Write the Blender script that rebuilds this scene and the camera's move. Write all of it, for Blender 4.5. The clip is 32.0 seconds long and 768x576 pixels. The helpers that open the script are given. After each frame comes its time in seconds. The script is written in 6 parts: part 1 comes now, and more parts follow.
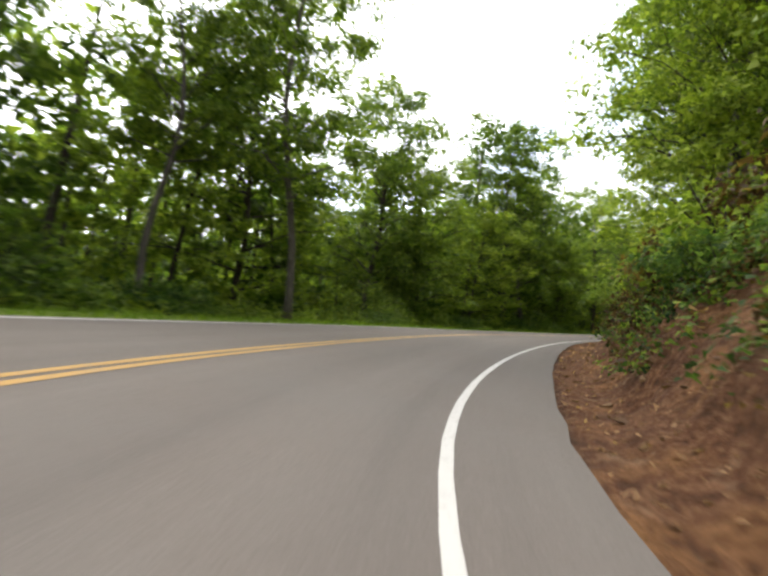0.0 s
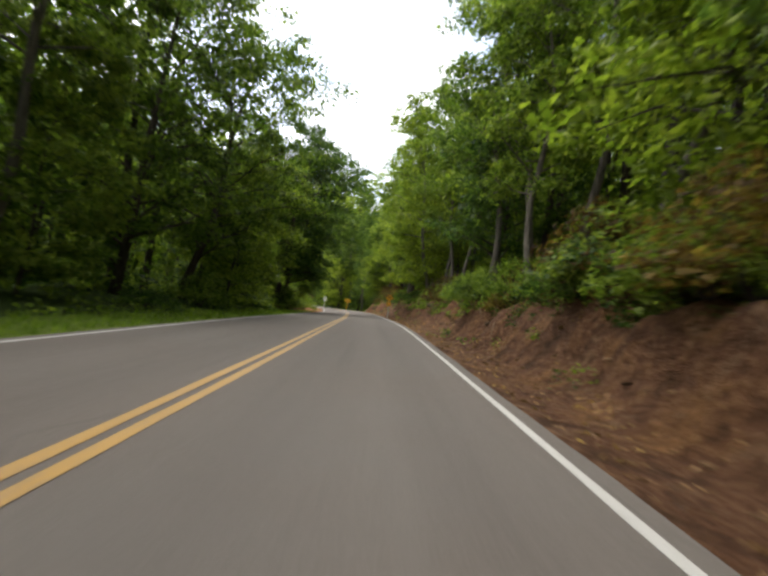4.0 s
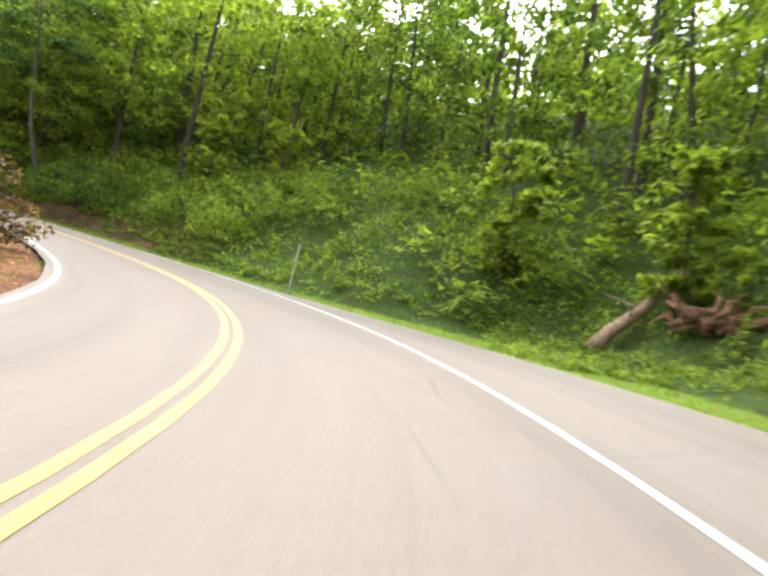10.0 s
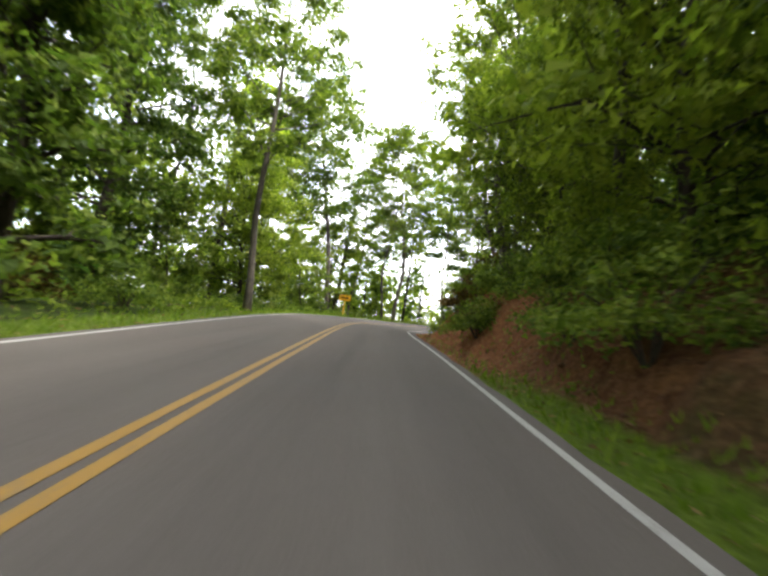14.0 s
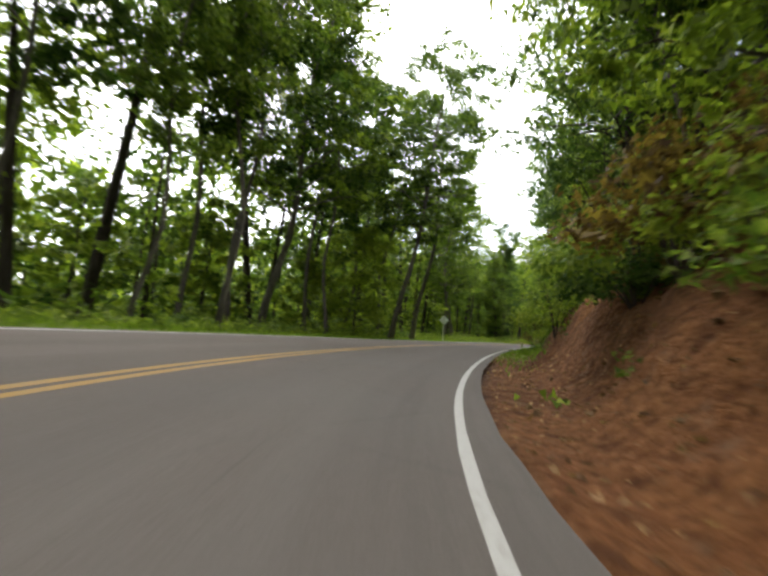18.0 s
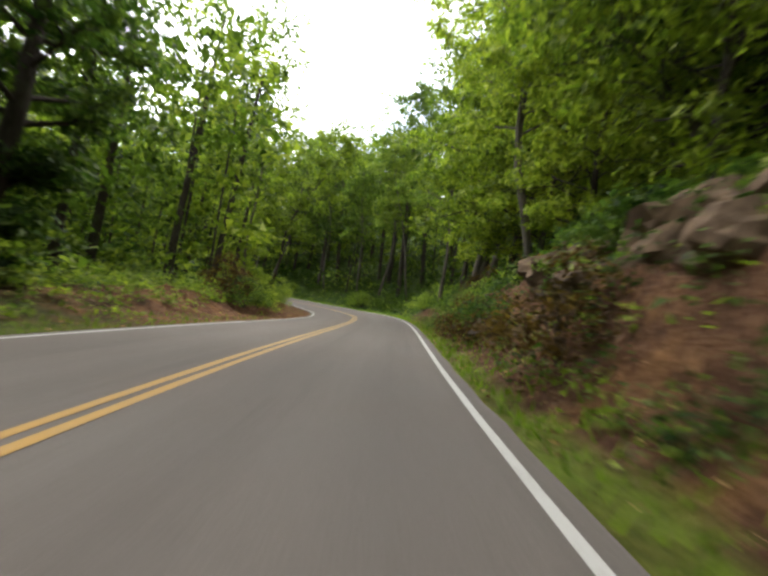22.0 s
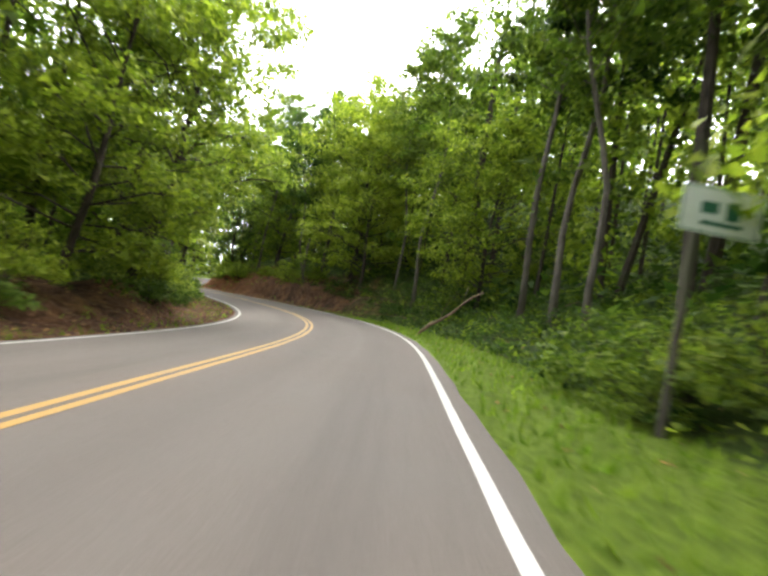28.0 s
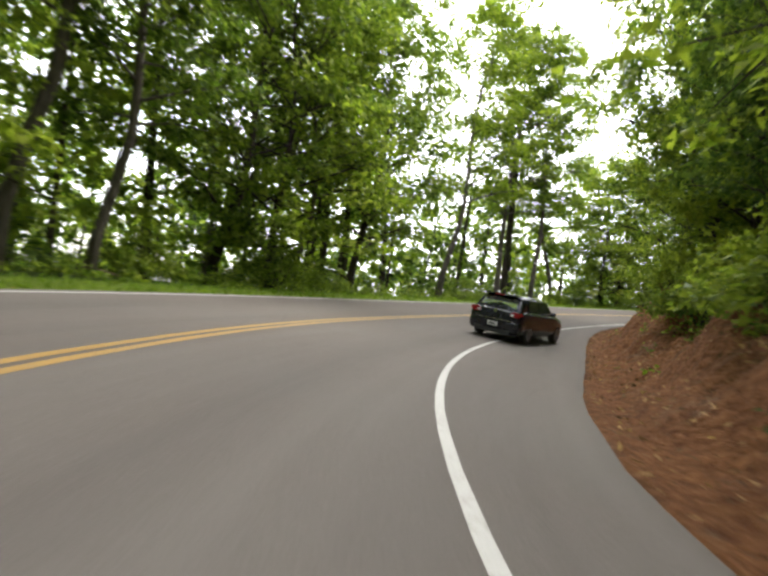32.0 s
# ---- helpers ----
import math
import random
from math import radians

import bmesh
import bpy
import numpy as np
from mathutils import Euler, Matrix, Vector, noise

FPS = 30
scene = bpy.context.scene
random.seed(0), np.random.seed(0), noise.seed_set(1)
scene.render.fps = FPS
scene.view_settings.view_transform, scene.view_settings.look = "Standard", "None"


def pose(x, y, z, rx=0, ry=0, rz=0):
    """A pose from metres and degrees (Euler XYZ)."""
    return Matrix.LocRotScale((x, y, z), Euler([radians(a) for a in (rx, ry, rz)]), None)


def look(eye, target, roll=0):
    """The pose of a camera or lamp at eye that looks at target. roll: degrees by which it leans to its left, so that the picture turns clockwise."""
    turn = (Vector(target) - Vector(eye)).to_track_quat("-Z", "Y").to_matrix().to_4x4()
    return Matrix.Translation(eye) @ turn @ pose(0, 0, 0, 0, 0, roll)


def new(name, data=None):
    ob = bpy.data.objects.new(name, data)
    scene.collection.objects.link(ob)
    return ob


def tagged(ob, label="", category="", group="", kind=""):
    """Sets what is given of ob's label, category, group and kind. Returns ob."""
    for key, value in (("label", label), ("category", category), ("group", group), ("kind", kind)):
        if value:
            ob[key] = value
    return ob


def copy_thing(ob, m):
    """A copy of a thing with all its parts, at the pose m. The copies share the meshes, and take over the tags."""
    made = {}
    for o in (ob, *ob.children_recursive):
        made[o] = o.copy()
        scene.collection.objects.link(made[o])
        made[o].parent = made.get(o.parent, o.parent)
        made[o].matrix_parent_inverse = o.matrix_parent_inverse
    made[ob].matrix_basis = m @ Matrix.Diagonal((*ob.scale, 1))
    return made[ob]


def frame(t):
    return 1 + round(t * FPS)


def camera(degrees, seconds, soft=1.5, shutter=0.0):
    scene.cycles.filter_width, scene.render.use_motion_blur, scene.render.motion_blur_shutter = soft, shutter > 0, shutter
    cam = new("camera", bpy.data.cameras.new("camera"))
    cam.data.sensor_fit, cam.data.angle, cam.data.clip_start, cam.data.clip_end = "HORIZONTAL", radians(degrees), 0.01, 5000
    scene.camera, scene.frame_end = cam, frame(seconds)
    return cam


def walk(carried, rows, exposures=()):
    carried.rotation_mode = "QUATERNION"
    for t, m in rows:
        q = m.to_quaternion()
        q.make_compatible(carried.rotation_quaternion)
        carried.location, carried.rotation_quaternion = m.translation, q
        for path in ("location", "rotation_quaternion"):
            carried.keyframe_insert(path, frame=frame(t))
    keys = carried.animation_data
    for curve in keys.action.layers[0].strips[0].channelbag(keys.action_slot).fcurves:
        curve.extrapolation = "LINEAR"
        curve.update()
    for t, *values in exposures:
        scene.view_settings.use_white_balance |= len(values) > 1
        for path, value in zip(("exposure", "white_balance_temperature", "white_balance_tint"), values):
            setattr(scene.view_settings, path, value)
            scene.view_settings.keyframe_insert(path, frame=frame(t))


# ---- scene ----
cam = camera(75.9, 32.0, soft=2.8, shutter=0.22)
# seconds, eye x y z, then yaw to the left of +y, pitch up, lean to the left, in degrees
ROWS = [
    (0.0, -0.11, -0.01, -0.06, -0.62, 6.01, 7.16),
    (0.5, 0.65, 7.10, 0.56, -16.62, 6.60, 7.76),
    (1.0, 3.29, 14.38, 1.24, -26.00, 6.71, 8.17),
    (1.5, 7.20, 21.71, 1.94, -32.37, 6.50, 8.27),
    (2.0, 12.13, 29.06, 2.61, -36.76, 6.28, 8.32),
    (2.5, 17.76, 36.46, 3.29, -39.27, 6.65, 7.21),
    (3.0, 23.86, 43.95, 4.03, -40.15, 6.90, 6.78),
    (3.5, 30.19, 51.65, 4.83, -40.42, 6.80, 7.52),
    (4.0, 36.72, 59.49, 5.66, -40.66, 6.62, 8.38),
    (4.5, 43.35, 67.48, 6.52, -40.44, 6.60, 9.18),
    (5.0, 50.04, 75.58, 7.41, -40.09, 6.56, 9.97),
    (5.5, 56.66, 83.78, 8.25, -38.75, 6.09, 10.75),
    (6.0, 63.08, 92.09, 8.98, -37.94, 5.41, 11.34),
    (6.5, 69.42, 100.28, 9.64, -37.66, 5.50, 11.98),
    (7.0, 75.54, 108.33, 10.31, -36.59, 5.79, 12.20),
    (7.5, 81.29, 116.26, 10.97, -35.17, 5.82, 12.05),
    (8.0, 86.57, 124.01, 11.60, -32.61, 5.93, 11.94),
    (8.5, 91.14, 131.56, 12.15, -28.87, 5.29, 11.88),
    (9.0, 94.79, 138.82, 12.58, -21.79, 4.71, 11.30),
    (9.5, 97.09, 145.89, 12.92, -7.90, 4.03, 10.74),
    (10.0, 97.52, 152.67, 13.23, 9.11, 4.28, 10.56),
    (10.5, 96.14, 158.94, 13.66, 25.95, 5.57, 8.96),
    (11.0, 93.01, 164.44, 14.22, 44.14, 7.10, 7.36),
    (11.5, 88.10, 168.72, 14.88, 61.52, 7.85, 6.80),
    (12.0, 81.74, 171.55, 15.63, 73.22, 8.37, 7.24),
    (12.5, 74.56, 173.34, 16.46, 79.58, 8.55, 7.40),
    (13.0, 66.87, 174.50, 17.34, 82.93, 8.69, 6.67),
    (13.5, 58.89, 175.38, 18.25, 82.88, 8.64, 6.06),
    (14.0, 50.79, 176.37, 19.18, 81.67, 8.26, 5.30),
    (14.5, 42.62, 177.45, 20.13, 81.35, 7.68, 4.32),
    (15.0, 34.42, 178.57, 21.02, 81.02, 7.02, 3.37),
    (15.5, 26.23, 179.80, 21.81, 79.29, 6.26, 3.10),
    (16.0, 18.15, 181.49, 22.47, 72.64, 5.49, 3.78),
    (16.5, 10.51, 184.47, 22.97, 59.89, 4.66, 3.93),
    (17.0, 3.88, 189.18, 23.39, 44.42, 4.45, 3.19),
    (17.5, -1.28, 195.56, 23.91, 27.65, 6.38, 3.04),
    (18.0, -4.46, 203.37, 24.63, 11.90, 7.76, 4.89),
    (18.5, -5.72, 212.04, 25.40, 1.70, 6.25, 6.25),
    (19.0, -5.75, 221.21, 26.03, -4.25, 5.39, 6.34),
    (19.5, -4.94, 230.87, 26.57, -7.56, 5.02, 6.85),
    (20.0, -3.65, 241.11, 27.10, -9.21, 4.94, 7.19),
    (20.5, -1.95, 251.88, 27.65, -10.20, 4.86, 7.04),
    (21.0, 0.01, 263.12, 28.24, -11.65, 4.91, 7.74),
    (21.5, 2.48, 274.59, 28.85, -14.09, 4.21, 7.93),
    (22.0, 5.40, 286.07, 29.47, -16.05, 4.51, 8.39),
    (22.5, 8.62, 297.25, 30.05, -17.22, 4.25, 9.38),
    (23.0, 11.78, 307.89, 30.56, -15.92, 4.01, 11.35),
    (23.5, 14.37, 317.97, 30.97, -11.80, 3.49, 12.65),
    (24.0, 15.87, 327.43, 31.32, -2.30, 3.24, 12.38),
    (24.5, 15.43, 336.46, 31.68, 12.08, 3.90, 11.77),
    (25.0, 12.81, 344.86, 32.11, 25.41, 4.28, 10.32),
    (25.5, 8.41, 352.47, 32.56, 37.14, 4.37, 9.48),
    (26.0, 2.55, 359.29, 33.02, 43.86, 4.37, 9.55),
    (26.5, -3.89, 365.90, 33.44, 44.35, 4.31, 9.75),
    (27.0, -10.43, 372.73, 33.83, 41.71, 4.07, 9.95),
    (27.5, -16.66, 380.10, 34.24, 36.03, 3.73, 10.07),
    (28.0, -22.28, 388.17, 34.62, 32.77, 3.66, 9.71),
    (28.5, -27.81, 396.37, 34.89, 35.43, 2.93, 11.01),
    (29.0, -33.96, 404.06, 35.06, 43.77, 2.47, 11.04),
    (29.5, -41.17, 410.48, 35.22, 55.88, 2.64, 9.98),
    (30.0, -49.27, 415.15, 35.44, 65.63, 3.17, 8.64),
    (30.5, -57.56, 418.44, 35.65, 70.14, 2.91, 7.26),
    (31.0, -65.48, 421.13, 35.80, 69.85, 2.39, 6.56),
    (31.5, -72.73, 424.06, 35.90, 61.90, 2.08, 7.00),
    (32.0, -78.85, 427.98, 36.01, 47.71, 2.56, 7.36),
]


def seen_from(x, y, z, yaw, pitch, lean):
    a, b = radians(yaw), radians(pitch)
    way = Vector((-math.sin(a) * math.cos(b), math.cos(a) * math.cos(b), math.sin(b)))
    eye = Vector((x, y, z))
    return look(eye, eye + way * 10, lean)


EXPOSURES = [(0.0, 1.82), (1.0, 1.47), (2.0, 1.22), (3.0, 1.37), (6.0, 2.12), (7.0, 2.27), (8.0, 2.07), (9.0, 1.92), (10.0, 3.17), (11.0, 3.27), (12.0, 3.12), (13.0, 2.22), (13.5, 2.57),
             (16.0, 1.97), (17.0, 2.27), (18.0, 1.97), (19.0, 2.32), (20.0, 1.72), (21.0, 2.02), (22.0, 2.17), (23.0, 2.60), (24.0, 3.32), (25.0, 3.37), (28.0, 2.92), (29.0, 3.44), (30.0, 3.62), (31.0, 3.27), (32.0, 2.32)]
walk(cam, [(t, seen_from(*p)) for t, *p in ROWS], EXPOSURES)

# ---- light: a bright hazy sky and a soft sun behind thin cloud ----
world = bpy.data.worlds.new("hazy_sky")
scene.world = world
world.use_nodes = True
wn = world.node_tree
sky = wn.nodes.new("ShaderNodeTexSky")
sky.sky_type = "NISHITA"
sky.sun_disc = False
sky.sun_elevation, sky.sun_rotation = radians(58), radians(-35)
sky.air_density, sky.dust_density, sky.ozone_density = 1.3, 4.0, 0.8
wn.nodes["Background"].inputs["Strength"].default_value = 0.15
haze = wn.nodes.new("ShaderNodeHueSaturation")
haze.inputs["Saturation"].default_value, haze.inputs["Value"].default_value = 0.1, 1.15
veil = wn.nodes.new("ShaderNodeTexNoise")
veil.inputs["Scale"].default_value, veil.inputs["Detail"].default_value, veil.inputs["Roughness"].default_value = 3.2, 5.0, 0.6
where = wn.nodes.new("ShaderNodeTexCoord")
wn.links.new(where.outputs["Generated"], veil.inputs["Vector"])
gaps = wn.nodes.new("ShaderNodeMapRange")
gaps.inputs["From Min"].default_value, gaps.inputs["From Max"].default_value = 0.38, 0.5
wn.links.new(veil.outputs["Fac"], gaps.inputs["Value"])
blue = wn.nodes.new("ShaderNodeHueSaturation")
blue.inputs["Saturation"].default_value, blue.inputs["Value"].default_value = 0.7, 1.0
cloud = wn.nodes.new("ShaderNodeMix")
cloud.data_type = "RGBA"
wn.links.new(sky.outputs[0], haze.inputs["Color"])
wn.links.new(sky.outputs[0], blue.inputs["Color"])
wn.links.new(gaps.outputs[0], cloud.inputs[0])
wn.links.new(blue.outputs[0], cloud.inputs[6])
wn.links.new(haze.outputs[0], cloud.inputs[7])
wn.links.new(cloud.outputs[2], wn.nodes["Background"].inputs["Color"])
sun_data = bpy.data.lights.new("sun", "SUN")
sun_data.energy, sun_data.angle, sun_data.color = 1.1, radians(14), (1.0, 0.95, 0.87)
sun = new("sun", sun_data)
sun.matrix_world = look((0, 0, 100), (-0.3, -0.43, 99.15))

# ---- materials ----


def material(name, rough=0.8, metal=0.0):
    m = bpy.data.materials.new(name)
    m.use_nodes = True
    b = m.node_tree.nodes["Principled BSDF"]
    b.inputs["Roughness"].default_value = rough
    b.inputs["Metallic"].default_value = metal
    if rough > 0.85:
        b.inputs["Specular IOR Level"].default_value = 0.12
    return m, m.node_tree, b


def node(nt, kind, **kw):
    n = nt.nodes.new(kind)
    for k, v in kw.items():
        n.inputs[k.replace("_", " ")].default_value = v
    return n


def ramp(nt, source, stops):
    r = nt.nodes.new("ShaderNodeValToRGB")
    els = r.color_ramp.elements
    els[0].position, els[0].color = stops[0][0], (*stops[0][1], 1)
    els[1].position, els[1].color = stops[-1][0], (*stops[-1][1], 1)
    for p, c in stops[1:-1]:
        e = els.new(p)
        e.color = (*c, 1)
    nt.links.new(source, r.inputs[0])
    return r.outputs[0]


def mix(nt, fac, a, b, blend="MIX"):
    m = nt.nodes.new("ShaderNodeMix")
    m.data_type, m.blend_type = "RGBA", blend
    for sock, v in ((m.inputs[0], fac), (m.inputs[6], a), (m.inputs[7], b)):
        if isinstance(v, (int, float)):
            sock.default_value = v
        elif isinstance(v, tuple):
            sock.default_value = (*v, 1)
        else:
            nt.links.new(v, sock)
    return m.outputs[2]


def noise_tex(nt, scale, detail=4.0, rough=0.6, coords="Object"):
    tc = nt.nodes.new("ShaderNodeTexCoord")
    n = node(nt, "ShaderNodeTexNoise", Scale=scale, Detail=detail, Roughness=rough)
    nt.links.new(tc.outputs[coords], n.inputs["Vector"])
    return n.outputs["Fac"]


def bump(nt, bsdf, height, strength, distance=0.02):
    b = node(nt, "ShaderNodeBump", Strength=strength, Distance=distance)
    nt.links.new(height, b.inputs["Height"])
    nt.links.new(b.outputs[0], bsdf.inputs["Normal"])


def attribute(nt, name):
    a = nt.nodes.new("ShaderNodeAttribute")
    a.attribute_name = name
    return a.outputs["Fac"]


def threshold(nt, value, low, high):
    m = nt.nodes.new("ShaderNodeMapRange")
    m.inputs["From Min"].default_value, m.inputs["From Max"].default_value = low, high
    nt.links.new(value, m.inputs["Value"])
    return m.outputs[0]


def add(nt, a, b, op="ADD"):
    m = nt.nodes.new("ShaderNodeMath")
    m.operation = op
    for sock, v in zip(m.inputs, (a, b)):
        if isinstance(v, (int, float)):
            sock.default_value = v
        else:
            nt.links.new(v, sock)
    return m.outputs[0]


def plain(name, color, rough=0.6, metal=0.0, vary=0.15, scale=6.0):
    m, nt, b = material(name, rough, metal)
    n = noise_tex(nt, scale)
    dark = tuple(c * (1 - vary) for c in color)
    light = tuple(min(1, c * (1 + vary)) for c in color)
    nt.links.new(ramp(nt, n, [(0.3, dark), (0.7, light)]), b.inputs["Base Color"])
    return m


def asphalt_material():
    m, nt, b = material("asphalt", 0.9)
    grain = noise_tex(nt, 60, 3)
    patch = noise_tex(nt, 0.35, 4)
    base = ramp(nt, grain, [(0.25, (0.0624, 0.0531, 0.0452)), (0.6, (0.0920, 0.0797, 0.0696)), (0.8, (0.1240, 0.1096, 0.0974))])
    base = mix(nt, threshold(nt, patch, 0.35, 0.7), base, mix(nt, 0.55, base, (0.0864, 0.0797, 0.0720)))
    lane = nt.nodes.new("ShaderNodeCombineXYZ")
    nt.links.new(add(nt, attribute(nt, "along"), 0.05, "MULTIPLY"), lane.inputs[0])
    nt.links.new(add(nt, attribute(nt, "across"), 1.3, "MULTIPLY"), lane.inputs[1])
    streak = node(nt, "ShaderNodeTexNoise", Scale=1.0, Detail=5.0, Roughness=0.65)
    nt.links.new(lane.outputs[0], streak.inputs["Vector"])
    base = mix(nt, add(nt, threshold(nt, streak.outputs["Fac"], 0.52, 0.7), 0.3, "MULTIPLY"), base, (0.0400, 0.0357, 0.0322))
    base = mix(nt, add(nt, threshold(nt, streak.outputs["Fac"], 0.46, 0.3), 0.4, "MULTIPLY"), base, (0.1040, 0.0938, 0.0835))
    track = attribute(nt, "track")
    base = mix(nt, add(nt, track, 0.33, "MULTIPLY"), base, (0.0408, 0.0369, 0.0334))
    # cracks and seams
    tc = nt.nodes.new("ShaderNodeTexCoord")
    v = node(nt, "ShaderNodeTexVoronoi", Scale=0.35, Randomness=1.0)
    v.feature = "DISTANCE_TO_EDGE"
    nt.links.new(tc.outputs["Object"], v.inputs["Vector"])
    crack = add(nt, threshold(nt, v.outputs["Distance"], 0.008, 0.0), threshold(nt, noise_tex(nt, 0.15, 3), 0.5, 0.62), "MULTIPLY")
    base = mix(nt, add(nt, crack, 0.3, "MULTIPLY"), base, (0.0288, 0.0264, 0.0240))
    nt.links.new(base, b.inputs["Base Color"])
    bump(nt, b, grain, 0.5, 0.008)
    return m


def line_material(name, color):
    m, nt, b = material(name, 0.75)
    wear = noise_tex(nt, 18, 6, 0.7)
    big = noise_tex(nt, 1.2, 3)
    w = threshold(nt, add(nt, wear, add(nt, big, 0.35, "MULTIPLY")), 0.7, 0.9)
    nt.links.new(mix(nt, add(nt, w, 0.75, "MULTIPLY"), color, (0.084, 0.0732, 0.063)), b.inputs["Base Color"])
    return m


def ground_material():
    m, nt, b = material("earth_and_grass", 0.95)
    fine = noise_tex(nt, 9, 6, 0.7)
    mid = noise_tex(nt, 0.9, 5)
    big = noise_tex(nt, 0.12, 3)
    speck = noise_tex(nt, 38, 4, 0.7)
    soil = ramp(nt, fine, [(0.25, (0.018, 0.0085, 0.005)), (0.5, (0.08, 0.04, 0.0215)), (0.75, (0.215, 0.122, 0.073))])
    clay = ramp(nt, fine, [(0.25, (0.07, 0.022, 0.007)), (0.5, (0.25, 0.093, 0.027)), (0.75, (0.42, 0.21, 0.075))])
    ochre = ramp(nt, fine, [(0.3, (0.063, 0.03, 0.0105)), (0.7, (0.25, 0.132, 0.052))])
    soil = mix(nt, threshold(nt, mid, 0.5, 0.68), soil, ochre)
    soil = mix(nt, threshold(nt, mid, 0.46, 0.3), soil, (0.012, 0.0072, 0.0048))
    rough_mid = noise_tex(nt, 2.3, 5, 0.65)
    soil = mix(nt, add(nt, threshold(nt, rough_mid, 0.5, 0.36), 0.8, "MULTIPLY"), soil, (0.03, 0.014, 0.008))
    soil = mix(nt, attribute(nt, "clay"), soil, clay)
    soil = mix(nt, add(nt, threshold(nt, rough_mid, 0.44, 0.32), 0.65, "MULTIPLY"), soil, (0.05, 0.019, 0.008))
    soil = mix(nt, add(nt, threshold(nt, noise_tex(nt, 1.6, 4, 0.7), 0.6, 0.7), 0.6, "MULTIPLY"), soil, (0.23, 0.15, 0.09))
    soil = mix(nt, add(nt, threshold(nt, speck, 0.6, 0.72), 0.55, "MULTIPLY"), soil, (0.2, 0.13, 0.078))
    soil = mix(nt, add(nt, threshold(nt, speck, 0.42, 0.3), 0.6, "MULTIPLY"), soil, (0.012, 0.006, 0.004))
    litter = ramp(nt, fine, [(0.25, (0.009, 0.006, 0.0036)), (0.5, (0.027, 0.0168, 0.009)), (0.75, (0.06, 0.0384, 0.0216))])
    grass = ramp(nt, fine, [(0.25, (0.035, 0.06, 0.006)), (0.55, (0.11, 0.165, 0.014)), (0.8, (0.2, 0.25, 0.03))])
    green = ramp(nt, fine, [(0.3, (0.012, 0.024, 0.004)), (0.5, (0.035, 0.06, 0.01)), (0.75, (0.09, 0.13, 0.022))])
    floor = mix(nt, threshold(nt, add(nt, mid, add(nt, big, 0.5, "MULTIPLY")), 0.42, 0.68), litter, green)
    bare = threshold(nt, add(nt, attribute(nt, "bare"), add(nt, mid, 0.6, "MULTIPLY")), 0.62, 0.95)
    col = mix(nt, bare, floor, soil)
    turf = threshold(nt, add(nt, attribute(nt, "turf"), add(nt, mid, 0.5, "MULTIPLY")), 0.6, 0.85)
    col = mix(nt, turf, col, grass)
    nt.links.new(col, b.inputs["Base Color"])
    bump(nt, b, add(nt, fine, add(nt, mid, 2.0, "MULTIPLY")), 1.0, 0.22)
    return m


def leaf_material(name, dark, mid, light):
    m = bpy.data.materials.new(name)
    m.use_nodes = True
    nt = m.node_tree
    b = nt.nodes["Principled BSDF"]
    b.inputs["Roughness"].default_value = 0.6
    b.inputs["Specular IOR Level"].default_value = 0.08
    geo = nt.nodes.new("ShaderNodeNewGeometry")
    info = nt.nodes.new("ShaderNodeObjectInfo")
    clump = noise_tex(nt, 0.55, 3)
    v = add(nt, add(nt, geo.outputs["Random Per Island"], 0.5, "MULTIPLY"), add(nt, clump, 0.6, "MULTIPLY"))
    v = add(nt, v, add(nt, info.outputs["Random"], 0.3, "MULTIPLY"))
    col = ramp(nt, v, [(0.3, dark), (0.65, mid), (1.0, light)])
    nt.links.new(col, b.inputs["Base Color"])
    t = nt.nodes.new("ShaderNodeBsdfTranslucent")
    nt.links.new(mix(nt, 1.0, col, (1.42, 1.62, 0.9), "MULTIPLY"), t.inputs["Color"])
    s = nt.nodes.new("ShaderNodeMixShader")
    s.inputs[0].default_value = 0.45
    nt.links.new(b.outputs[0], s.inputs[1])
    nt.links.new(t.outputs[0], s.inputs[2])
    nt.links.new(s.outputs[0], nt.nodes["Material Output"].inputs["Surface"])
    return m


def bark_material(name, dark, light):
    m, nt, b = material(name, 0.9)
    tc = nt.nodes.new("ShaderNodeTexCoord")
    mp = node(nt, "ShaderNodeMapping", Scale=(9, 9, 1.6))
    nt.links.new(tc.outputs["Object"], mp.inputs["Vector"])
    n = node(nt, "ShaderNodeTexNoise", Scale=1.0, Detail=6.0, Roughness=0.7)
    nt.links.new(mp.outputs[0], n.inputs["Vector"])
    patch = noise_tex(nt, 0.8, 3)
    col = ramp(nt, n.outputs["Fac"], [(0.3, dark), (0.7, light)])
    col = mix(nt, threshold(nt, patch, 0.55, 0.75), col, (0.06, 0.065, 0.035))
    nt.links.new(col, b.inputs["Base Color"])
    bump(nt, b, n.outputs["Fac"], 0.8, 0.03)
    return m


